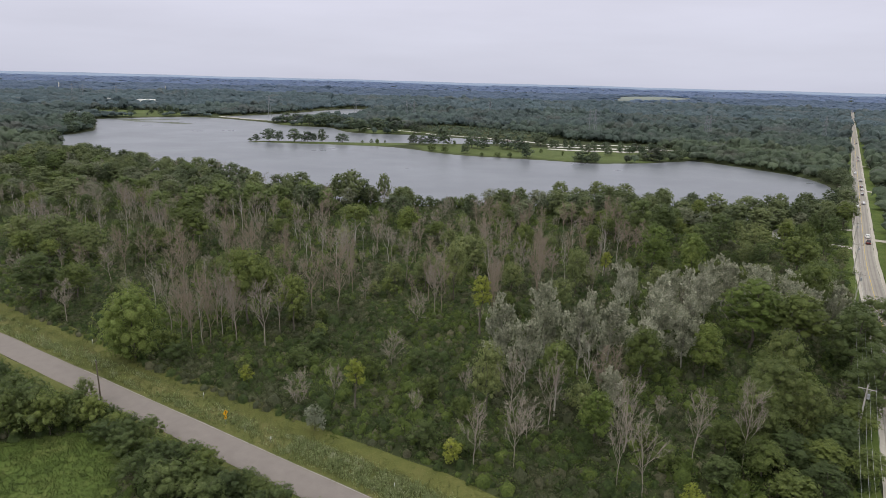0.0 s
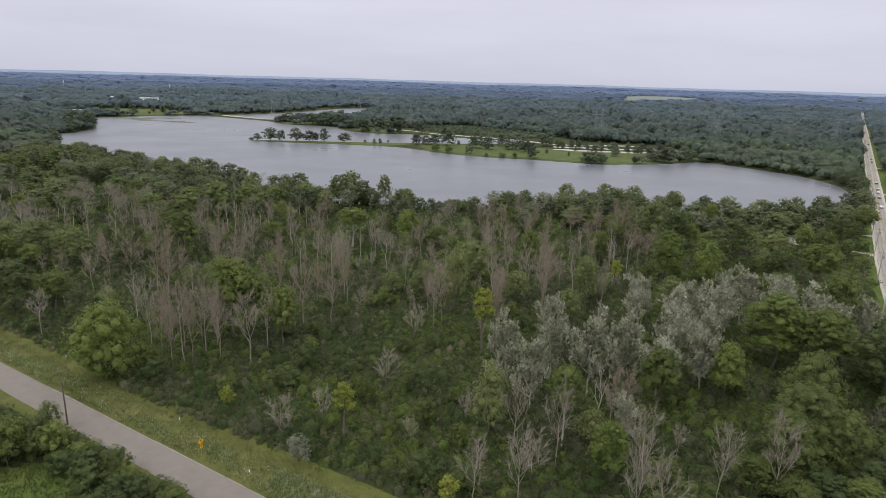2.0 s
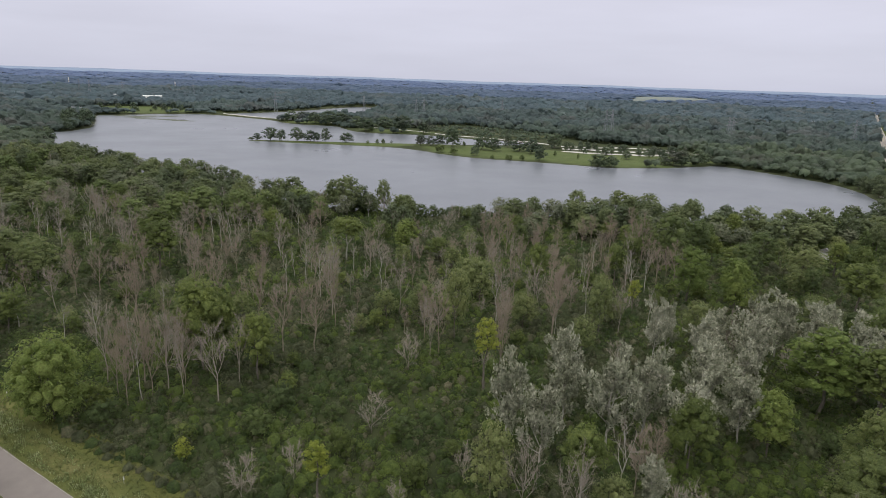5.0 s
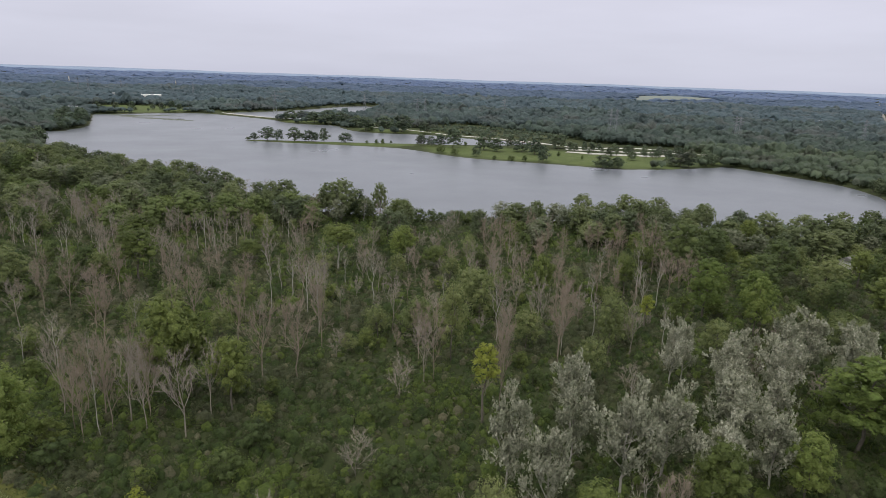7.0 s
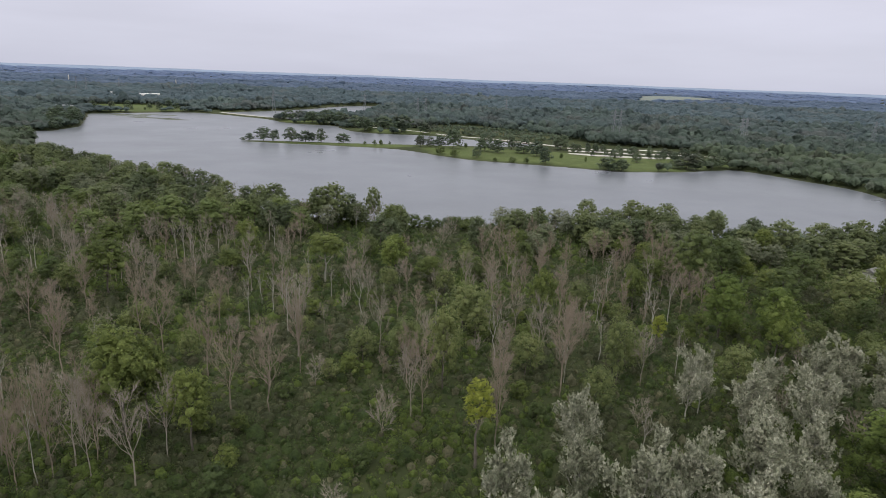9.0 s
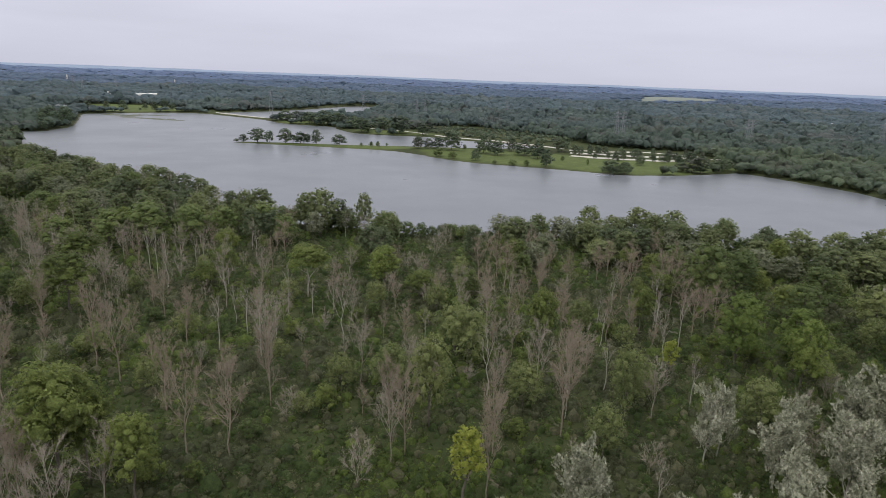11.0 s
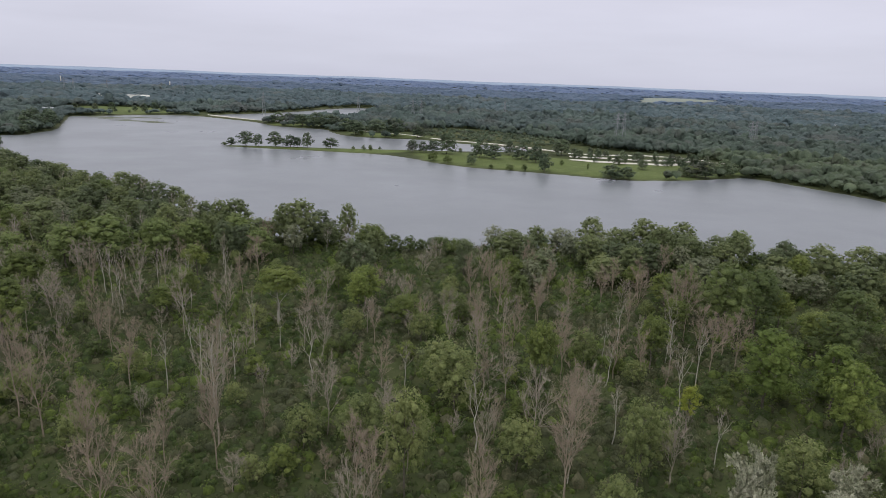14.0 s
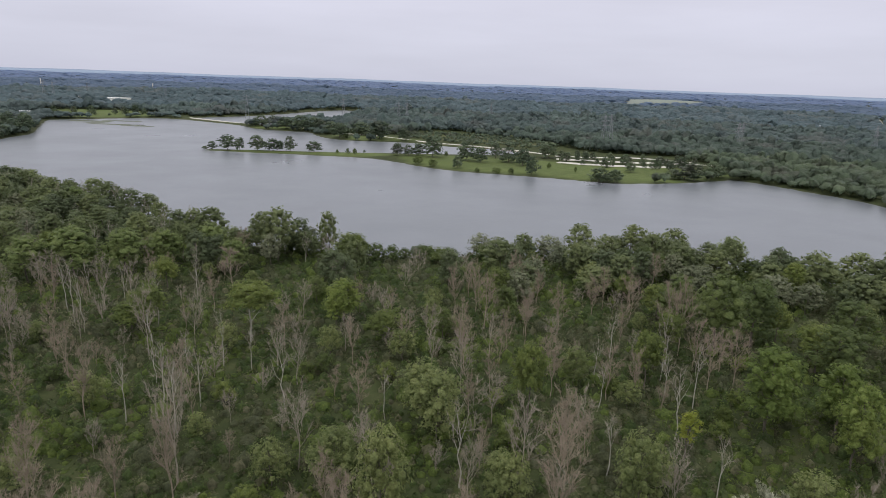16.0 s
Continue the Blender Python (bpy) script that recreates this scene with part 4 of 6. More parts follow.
set_rows("dead", [(-61, 153, 17, 9), (-56, 149, 16, 7), (-49, 149, 16, 9), (-47, 156, 15, 7), (9, 116, 14.5, 7), (8, 100, 13.5, 7), (16, 112, 15, 7), (25, 96, 13.5, 6), (28, 92, 15.5, 7), (40, 102, 14.5, 7), (49, 102, 16.5, 8), (1, 100, 12, 7), (29, 106, 14, 8), (-17, 202, 15.8, 8), (-35, 196, 20, 9), (-61, 242, 17, 8), (20, 196, 16.5, 9), (-75, 155, 17, 8), (-7, 172, 16, 7), (-86, 270, 16, 7), (-79, 271, 15, 7), (11, 229, 13, 8)], WOOD_DEAD, 6)
set_rows("dead_red", [(26, 196, 17, 9), (23.6, 184, 19, 11), (9, 163, 18, 8), (-75, 202, 19, 9), (-67, 197, 18, 9), (-60, 214, 15, 8), (-33, 190, 16, 8), (-34, 171, 18, 10), (-42, 172, 18, 10), (-9, 186, 14, 7), (28, 206, 14, 8), (61, 250, 18, 8), (66, 254, 19, 8), (10.5, 177, 16, 8), (74, 301, 13, 9), (-58, 291, 13, 10), (-5, 176, 16, 8), (-52, 186, 16, 8), (-84, 186, 17, 9), (-92, 196, 16, 9)], WOOD_DEAD, 7)
set_rows("dead_red", [(-70, 150, 15, 7), (-66, 146, 14, 7), (-63, 150, 16, 7), (-67, 155, 16, 8), (-60, 158, 15, 7), (-65, 161, 16, 8), (-71, 156, 15, 7), (-58, 154, 15, 7), (-106, 208, 15, 8), (-112, 206, 14, 8), (-100, 222, 15, 8)], WOOD_DEAD, 23)
set_rows("dead_pale", [(-64, 148, 15, 5), (-43, 240, 14, 5), (-72, 160, 15, 5), (-68, 262, 17, 6), (-90, 262, 17, 6), (-84, 256, 16, 6), (-95, 268, 16, 6), (60, 228, 15, 6), (57, 240, 16, 6), (-23.5, 327, 11, 5), (34, 160, 12, 5)], WOOD_DEAD, 8)
set_rows("silver", [(x, y, 0.95 * h, 1.07 * b) for x, y, h, b in [(8, 137, 19, 9), (22, 156, 17, 9), (14, 131, 17, 8), (27, 138, 20, 11), (35, 143, 18, 10), (29, 119, 11, 6), (48, 148, 18, 11), (80, 183, 17, 11), (84, 171, 18, 11), (64, 164, 19, 10), (88, 155, 18, 10), (47, 176, 16, 7), (51, 180, 15, 6), (74, 182, 16.5, 9), (97, 176, 16, 9), (57, 152, 16, 8), (92, 184, 15, 9), (70, 172, 14, 8), (56, 170, 15, 9), (41, 136, 17, 9), (52, 140, 16, 9), (62, 178, 14, 8), (90, 166, 17, 10), (104, 168, 15, 9), (20, 146, 15, 8), (52, 158, 15, 8)]], POPLARS, 9)
set_rows("shore", [(-82, 339, 16.5, 14), (-53, 325, 20.5, 15), (-60, 330, 17, 11), (-36.5, 334, 18, 8), (52, 314, 14.5, 10), (36, 334, 12, 9), (93, 336, 15, 13), (82, 328, 15, 11), (126, 301, 17, 14), (146, 302, 15, 12), (108, 322, 15, 11), (-163, 406, 15, 14), (-176, 383, 15, 14), (-128, 386, 12.5, 12), (66, 330, 13, 10)], SHORE_GROUP, 10)


set_rows("shore_lime", [(-110, 297, 17.5, 18), (-121, 291, 15.5, 15), (-97, 303, 16, 14), (-74, 318, 15, 13), (-88, 312, 14, 12), (-134, 284, 14, 14), (-62, 306, 13, 11), (112, 332, 14, 12)], SHORE_GROUP, 18)
set_rows("dead_pale", [(-150, 400, 13, 5), (-142, 394, 13, 5), (-158, 404, 12, 5), (-137, 390, 14, 5), (-168, 409, 12, 5)], WOOD_DEAD, 19)


def clear_of(p):
    ok = np.ones(len(p), bool)
    for x, y, r in TAKEN:
        ok &= (p[:, 0] - x) ** 2 + (p[:, 1] - y) ** 2 > (r * 0.8 + 1.5) ** 2
    return ok


def stand(key, seed, gap, box, test, high, group, most, wide=None):
    rng = np.random.default_rng(seed)
    q = scattered(seed, box, gap, lambda p: test(p) * clear_of(p), 40000, most)
    for x, y in q:
        hgt = rng.uniform(*high)
        set_plant(key, int(rng.integers(0, 9)), x, y, hgt, rng.uniform(*wide) if wide else None, rng.uniform(0, 6.28), group)
        TAKEN.append((x, y, 2.0))


def belt(p):
    """The belt of dead ash trees."""
    x, y = p[:, 0], p[:, 1]
    mid = smooth(178, 192, y + 0.12 * x) * (1 - smooth(255, 285, y)) * (1 - smooth(35, 70, x)) * smooth(-150, -110, x)
    left = (1 - smooth(-80, -62, x)) * smooth(150, 170, y) * 0.7
    far = smooth(240, 262, y) * (1 - smooth(300, 330, y)) * (1 - smooth(-70, -40, x)) * 0.8
    front = blob(p, 30, 98, 26) * 0.8
    return np.clip(np.maximum.reduce([mid, left, far, front]), 0, 1) * in_wood(p)


def low_gap(p):
    """The low stretch of shore where the lake shows through."""
    return np.clip(1.25 * blob(p, -2, 322, 34) - 0.1, 0, 1)


def shore_belt(p):
    w = -wet(p)
    return np.clip((1 - smooth(30, 62, w)) * (1 - low_gap(p)), 0, 1) * in_wood(p) * smooth(-330, -300, p[:, 0])


def inner(p):
    """Mixed green trees: dense to the east, thin over the thicket."""
    x, y = p[:, 0], p[:, 1]
    e = smooth(70, 105, x) * smooth(70, 100, y)
    n = smooth(235, 280, y) * 0.55
    west = (1 - smooth(-125, -95, x)) * smooth(150, 190, y) * 0.8
    return np.clip(np.maximum.reduce([e, n, west]) * (1 - low_gap(p)), 0, 1) * in_wood(p)


stand("dead", 401, 4.6, (-270, 225, -95, 318), lambda p: in_wood(p) * 0.9, (9, 14), WOOD_DEAD, 40)
stand("dead_pale", 426, 4.6, (-270, 250, -95, 330), lambda p: in_wood(p) * 0.9, (10, 14), WOOD_DEAD, 26)
stand("dead_red", 412, 5.5, (8, 225, 84, 300), lambda p: in_wood(p) * 0.8, (10, 15), WOOD_DEAD, 24)
stand("shore", 460, 7.5, (-330, 250, 245, 480), shore_belt, (11, 16), SHORE_GROUP, 60, (9, 14))
stand("shore_dark", 470, 7.5, (-330, 250, 245, 480), shore_belt, (10, 15), SHORE_GROUP, 62, (9, 13))
stand("shore_olive", 480, 8.0, (-330, 250, 245, 480), shore_belt, (8, 12), SHORE_GROUP, 36, (8, 12))
def west_wood(p):
    """The closed wood west of the dead belt."""
    x, y = p[:, 0], p[:, 1]
    return (1 - smooth(-150, -105, x + 0.25 * (y - 300))) * smooth(285, 318, y) * in_wood(p)


stand("shore", 461, 8.5, (-330, 235, -100, 480), west_wood, (10, 15), SHORE_GROUP, 42, (10, 14))
stand("shore_olive", 481, 8.5, (-330, 235, -100, 480), west_wood, (9, 13), SHORE_GROUP, 36, (9, 13))
stand("shore_lime", 463, 9.0, (-330, 235, -100, 480), west_wood, (10, 14), SHORE_GROUP, 14, (11, 14))
stand("shore_dark", 471, 6.5, (232, 370, 300, 480), lambda p: in_wood(p) * 1.0, (7, 11), SHORE_GROUP, 22, (7, 11))
stand("green", 440, 8.0, (-230, 80, 245, 330), inner, (9, 15), WOOD_GREEN, 32, (7, 12))
stand("dark", 445, 8.0, (-230, 80, 245, 330), inner, (9, 14), WOOD_GREEN, 26)
stand("olive", 450, 7.5, (-230, 80, 245, 330), lambda p: np.maximum(inner(p), 0.8 * belt(p)), (5, 10), WOOD_GREEN, 72)
stand("dead", 400, 5.0, (-240, 80, 110, 330), belt, (6, 13), WOOD_DEAD, 78)
stand("dead_red", 410, 5.0, (-240, 80, 110, 330), belt, (6, 12.5), WOOD_DEAD, 75)
stand("dead_pale", 420, 5.0, (-240, 120, 110, 330), belt, (10, 16), WOOD_DEAD, 45)
stand("dead_pale", 425, 6.0, (-330, 300, -40, 480), lambda p: 0.8 * shore_belt(p), (10, 14), WOOD_DEAD, 26)
stand("dead_bush", 430, 6.0, (-120, 80, 110, 330), lambda p: in_wood(p) * 0.3, (4, 8), "bare shrubs in the thicket", 45)
stand("bush_dark", 433, 6.0, (-130, 80, 120, 250), lambda p: in_wood(p) * 0.3, (3.5, 5.5), "bushes of the thicket", 40)
stand("bush", 436, 6.0, (-130, 80, 120, 250), lambda p: in_wood(p) * 0.3, (3.5, 5.5), "bushes of the thicket", 32)

stand("bush_dark", 437, 4.5, (-130, 290, 180, 400), lambda p: in_wood(p) * (wet(p) > -13), (4, 6.5), "bushes along the lake shore", 45, (6, 9))

# single bushes that stand out
set_plant("bush", 1, -21, 131, 7, 6, 0.2, "bushes of the thicket")
set_plant("sapling", 0, -22.2, 118.6, 12.5, 4.6, 0.4, label="slim bright yellow-green sapling in the thicket")
set_plant("sapling", 0, 5.3, 158.2, 19, 6.0, 1.4)
set_plant("bush_lime", 0, -47, 128, 5, 3.4, 2.0)
set_plant("sapling", 0, 50, 206, 12.5, 4.4, 2.6, label="small yellow-green sapling among low shrubs")
set_plant("bush_lime", 0, 35, 90, 5, 4, 3.0)
set_plant("bush_lime", 0, -3, 101, 5, 4, 4.0)
set_plant("bush_grey", 0, -28.8, 110.6, 5.2, 5.0, 0.7)

# bushes and small trees along the outer side of the near road
set_rows("bush_dark", [(-80, 108.5, 9.5, 11), (-73.5, 110.5, 7.5, 8), (-60, 101.5, 4.6, 7), (-54, 98.5, 4.4, 7), (-38, 89.5, 5, 8), (-48, 90, 6, 9), (-32, 84, 5, 8), (-98, 124, 5, 8), (-108, 131, 4.5, 7), (-91, 118, 6, 8)], "roadside bushes", 11)
set_rows("bush_dark", [(-86, 110, 8, 10), (-90, 105, 6, 9), (-66, 105.5, 4, 7), (-44, 93.5, 4.6, 8), (-51, 93, 5, 8), (-41, 87, 5.5, 8), (-27, 84, 4, 7), (-56, 95, 4, 7), (-100, 116, 6, 9), (-113, 126, 6, 9), (-20, 80, 4, 7)], "roadside bushes", 12)
set_rows("bush", [(-84, 106, 9, 10), (-77, 107, 8.5, 9), (-92, 112, 7, 9), (-70, 109.5, 7, 7)], "roadside bushes", 26)
for k in range(15):
    q = ROAD_A + ROAD_D * (66 + 4.2 * k) + ROAD_N * (-11.0 - 0.8 * (k % 3))
    set_plant(("bush_dark", "bush", "bush_dark")[k % 3], k, q[0], q[1], 3.4 + 0.7 * (k % 4), 6.5, 1.3 * k, "roadside bushes")
set_rows("olive", [(-75.5, 116.5, 7, 4.5)], "roadside bushes", 13)

# trees and bushes of the spit, the park and the north point, across the water
PARK_TREES = "trees of the lakeside park"
set_rows("park", [(x, y, 1.22 * h, 1.55 * b) for x, y, h, b in [(-202, 665, 6, 6.6), (-188, 664, 11, 12), (-176, 661, 9, 6.5), (-162, 665, 11, 11), (-148, 666, 9, 13), (-141, 663, 7.5, 5.5), (-133, 666, 11, 8), (-112, 668, 8, 11), (-37, 660, 9, 9), (-27, 658, 8, 7), (-18, 661, 9.5, 9), (-6, 652, 14.5, 13), (23, 641, 13.5, 12), (35, 633, 11, 10), (50, 664, 11, 8), (59, 639, 10.5, 12), (69, 620, 12, 10), (100, 684, 12, 13)]], PARK_TREES, 14)
set_rows("park", [(x, y, 1.22 * h, 1.55 * b) for x, y, h, b in [(70, 572, 11.5, 8), (115, 550, 9, 11), (126, 548, 8, 9), (174, 572, 6, 7), (184, 572, 8.5, 13), (190, 570, 11, 11), (209, 583, 11, 10), (218, 592, 8, 9), (152, 602, 7, 6.6), (176, 622, 7, 5), (139, 628, 6.6, 7), (189, 618, 7.4, 7), (15, 592, 8, 6), (160, 652, 7, 6), (130, 668, 7, 6), (190, 650, 7, 6), (206, 640, 8, 8), (112, 660, 7, 6)]], PARK_TREES, 15)
set_rows("park", [(x, y, 1.22 * h, 1.55 * b) for x, y, h, b in [(-233, 922, 11.5, 15), (-225, 948, 10, 10), (-194, 892, 12, 18), (-174, 886, 15, 18), (-161, 904, 12.5, 18), (-113, 808, 13, 18), (-94, 848, 12, 18), (-69, 806, 17, 20), (-42, 800, 11, 12), (-130, 850, 12, 14), (-150, 884, 12, 14)]], PARK_TREES, 16)
set_rows("park", [(-515, 952, 8, 9), (-500, 960, 6, 8), (-524, 1008, 11, 12), (-506, 1020, 12, 13), (-461, 1026, 13, 12), (-452, 1040, 14, 14), (-480, 1035, 9, 10), (-540, 985, 12, 13), (-438, 1036, 10, 10), (-470, 1000, 4, 5), (-490, 1000, 5, 6)], PARK_TREES, 24)
set_rows("park", [(-420, 740, 17, 15), (-424, 752, 19, 16), (-432, 762, 18, 17), (-418, 722, 15, 14), (-414, 704, 11, 13), (-410, 690, 9, 12), (-426, 715, 14, 14), (-440, 740, 18, 18), (-450, 765, 18, 17), (-374, 600, 13, 14), (-386, 606, 12, 15), (-362, 586, 11, 12), (-372, 578, 12, 14), (-352, 560, 10, 12), (-398, 598, 11, 13), (-345, 545, 10, 11)], PARK_TREES, 25)
set_rows("bush_dark", [(-80, 656, 5, 4.5), (-74, 656, 5.2, 4.5), (-75, 664, 4.5, 4), (-67, 668, 3, 3), (-90, 660, 3, 4), (-16, 610, 7, 11), (-4, 600, 5.6, 10), (30, 578, 3.3, 5), (44, 574, 4.6, 7.6), (55, 573, 4.6, 6), (88, 605, 4.5, 4.6), (105, 584, 5, 2.6), (160, 560, 4.8, 2.8), (-105, 802, 6, 7.6), (6, 660, 5, 4), (-207, 661, 3, 7)], "bushes of the lakeside park", 17)
set_rows("park", [(108 + 11 * k + 3 * (k % 2), 662 - 2.6 * k + 4 * (k % 3), 5.5 + (k % 3), 5 + (k % 2)) for k in range(10)] + [(122 + 12 * k, 640 - 3.6 * k + 3 * (k % 2), 5 + (k % 3), 5) for k in range(6)] + [(112 + 14 * k, 687 - 3.5 * k, 7 + (k % 2), 7) for k in range(9)], PARK_TREES, 20)

# ---- far woods ----
def lumps(name, seed, p, wide, high, leaf_n, leaf_size, mat, label, up=0.9):
    """A far wood: uneven crowns with leafy tops, beyond counting."""
    rng = np.random.default_rng(seed)
    n = len(p)
    z = land(p)
    edge = 0.78 + 0.22 * smooth(4, 42, -wet(p))
    roll = 0.8 + 0.4 * (0.5 + 0.5 * np.sin(p[:, 0] * 0.021 + 1.2 * np.sin(p[:, 1] * 0.013)) * np.cos(p[:, 1] * 0.017 + 0.7))
    big = rng.lognormal(0, 0.19 if leaf_n else 0.06, n)
    w, h = rng.uniform(*wide, n) * big, rng.uniform(*high, n) * edge * roll * big * rng.choice([0.88, 1.0, 1.0, 1.15], n)
    top = ICO_V[None] * np.column_stack([w, w, h * 0.55])[:, None] * rng.uniform(0.72, 0.98, (n, 12, 1))
    a = rng.uniform(0, 6.28, n)
    ca, sa = np.cos(a)[:, None], np.sin(a)[:, None]
    v = np.stack([top[..., 0] * ca - top[..., 1] * sa + p[:, :1], top[..., 0] * sa + top[..., 1] * ca + p[:, 1:], top[..., 2] + (z + h * 0.5)[:, None]], 2)
    heap = Heap()
    faces = ICO_T[ICO_V[ICO_T].mean(1)[:, 2] > (-0.35 if leaf_n else -0.1)]
    # crown normals lean upward, softening their shade to suggest haze
    heap.add(v.reshape(-1, 3), (faces[None] + (np.arange(n) * 12)[:, None, None]).reshape(-1, 3), unit(unit(top) + np.array([0, 0, up])).reshape(-1, 3))
    if leaf_n:
        own = np.repeat(np.arange(n), leaf_n)
        d = unit(rng.normal(size=(len(own), 3)))
        d[:, 2] = np.abs(d[:, 2])
        q = np.column_stack([p[own], (z + h * 0.5)[own]]) + d * np.column_stack([w, w, h * 0.55])[own] * rng.uniform(0.72, 1.08, (len(own), 1))
        heap.add(*leaf_tris(rng, q, d, leaf_size, up=1.4 * up, wild=0.4, slim=0.75))
    return tagged(new(name, heap.mesh(name, mat)), label, "woods", kind="stuff")


PARK_LOTS = [np.array(a, float) for a in ([(95, 640), (146, 626), (195, 632), (262, 652), (264, 672), (232, 690), (205, 704), (148, 730), (105, 712)],)]
OPEN_SHORE = np.array([(-135, 795), (-40, 790), (20, 690), (100, 685), (228, 690), (240, 722), (150, 745), (124, 800), (102, 860), (20, 905), (0, 905), (-60, 872), (-130, 862)], float)
FIELD = np.array([(545, 2085), (890, 2290), (1120, 2900), (680, 2560)], float)


HOUSES = [(385, 1470), (422, 1480), (440, 1420), (462, 1280), (684, 1270), (730, 1290), (181, 1310), (243, 1345), (859, 1400), (818, 1190), (930, 1360), (476, 1480)]
# strips left treeless towards the camera, so the far buildings show
SIGHT_GAPS = [(x, y, 8, 45) for x, y in HOUSES] + [(-660, 1400, 30, 130), (-722, 1392, 18, 100), (-606, 1650, 18, 90), (-690, 2330, 8, 60), (-562, 960, 10, 40)]


def wooded(p, edge=0.0):
    """Where the far woods stand."""
    ok = wet(p) < -1.8
    _, h = along_way(p)
    ok &= np.abs(h) > 9.5
    for poly in LAWNS + PARK_LOTS:
        ok &= signed(poly, p) < edge
    ok &= signed(MARSH, p) < 6
    ok &= (signed(OPEN_SHORE, p) < 0) & (signed(POND_LINE, p) < -2)
    ok &= signed(FIELD, p) < 5
    ok &= ~((p[:, 0] > -215) & (p[:, 0] < 100) & (p[:, 1] > 560) & (p[:, 1] < 745))
    a, d = np.array((-262.0, 956.0)), np.array((-140.0, 100.0))
    k = np.clip(((p - a) @ d) / (d @ d), 0, 1)
    ok &= np.hypot(*(p - a - k[:, None] * d).T) > 15
    for x, y, half, long in SIGHT_GAPS:
        d = np.array((x, y)) / math.hypot(x, y)
        a, c = (p - (x, y)) @ d, np.abs((p - (x, y)) @ np.array((d[1], -d[0])))
        ok &= ~((c < half) & (a > -long) & (a < half))
    s, o = along_road(p)
    return ok & (np.abs(o) > 16)


def wedge(p, lo, hi):
    r = np.hypot(p[:, 0], p[:, 1] - 40)
    return (r > lo) & (r < hi) & (p[:, 1] > 20) & (np.abs(p[:, 0]) < 40 + 0.98 * p[:, 1])


def beyond(p):
    """Not in the near wood."""
    return ~in_wood(p)


def grid_places(seed, lo, hi, gap):
    rng = np.random.default_rng(seed)
    x, y = np.meshgrid(np.arange(-hi, hi, gap), np.arange(0, hi, gap))
    p = np.column_stack([x.ravel(), y.ravel()]) + rng.uniform(-0.45, 0.45, (x.size, 2)) * gap
    return p[wedge(p, lo, hi)]


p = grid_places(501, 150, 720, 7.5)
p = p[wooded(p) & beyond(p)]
lumps("far_shore_wood", 500, p, (3.8, 5.8), (7, 11), 44, 0.6, LEAF_SHORE_HAZED, "mixed green woods on the far side of the lake")
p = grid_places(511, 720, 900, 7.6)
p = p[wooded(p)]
lumps("far_shore_wood", 510, p, (4.4, 6.6), (8, 12), 18, 0.9, LEAF_ACROSS_HAZED, "mixed green woods behind the lake", 1.3)
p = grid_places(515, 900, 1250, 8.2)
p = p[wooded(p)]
lumps("far_shore_wood", 516, p, (4.8, 7.2), (8, 12), 12, 1.1, LEAF_BEHIND_HAZED, "mixed green woods well behind the lake", 1.8)
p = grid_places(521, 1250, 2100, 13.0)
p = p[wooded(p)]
lumps("far_wood", 520, p, (7, 10.5), (9, 12.5), 4, 2.2, LEAF_FAR_HAZED, "hazy green woods spreading to the horizon", 2.4)
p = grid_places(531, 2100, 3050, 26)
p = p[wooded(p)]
lumps("distant_wood", 530, p, (14, 20), (8, 10.5), 5, 4, LEAF_DISTANT_HAZED, "blue-green hazy woods in the distance", 3.0)
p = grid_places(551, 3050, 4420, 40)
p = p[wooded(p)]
lumps("distant_wood", 550, p, (22, 30), (6, 8.5), 0, 1, LEAF_HORIZON_HAZED, "hazy blue woods below the horizon", 4.0)
rng = np.random.default_rng(540)
p = np.column_stack([rng.uniform(-60, 260, 2200), rng.uniform(750, 910, 2200)])
p = p[(signed(MARSH, p) > -8) & (wet(p) < -5)]
lumps("marsh_scrub", 541, p, (0.9, 2.2), (1.2, 3.4), 8, 0.7, LEAF_SHORE_HAZED, "low olive scrub dotted over the marsh")

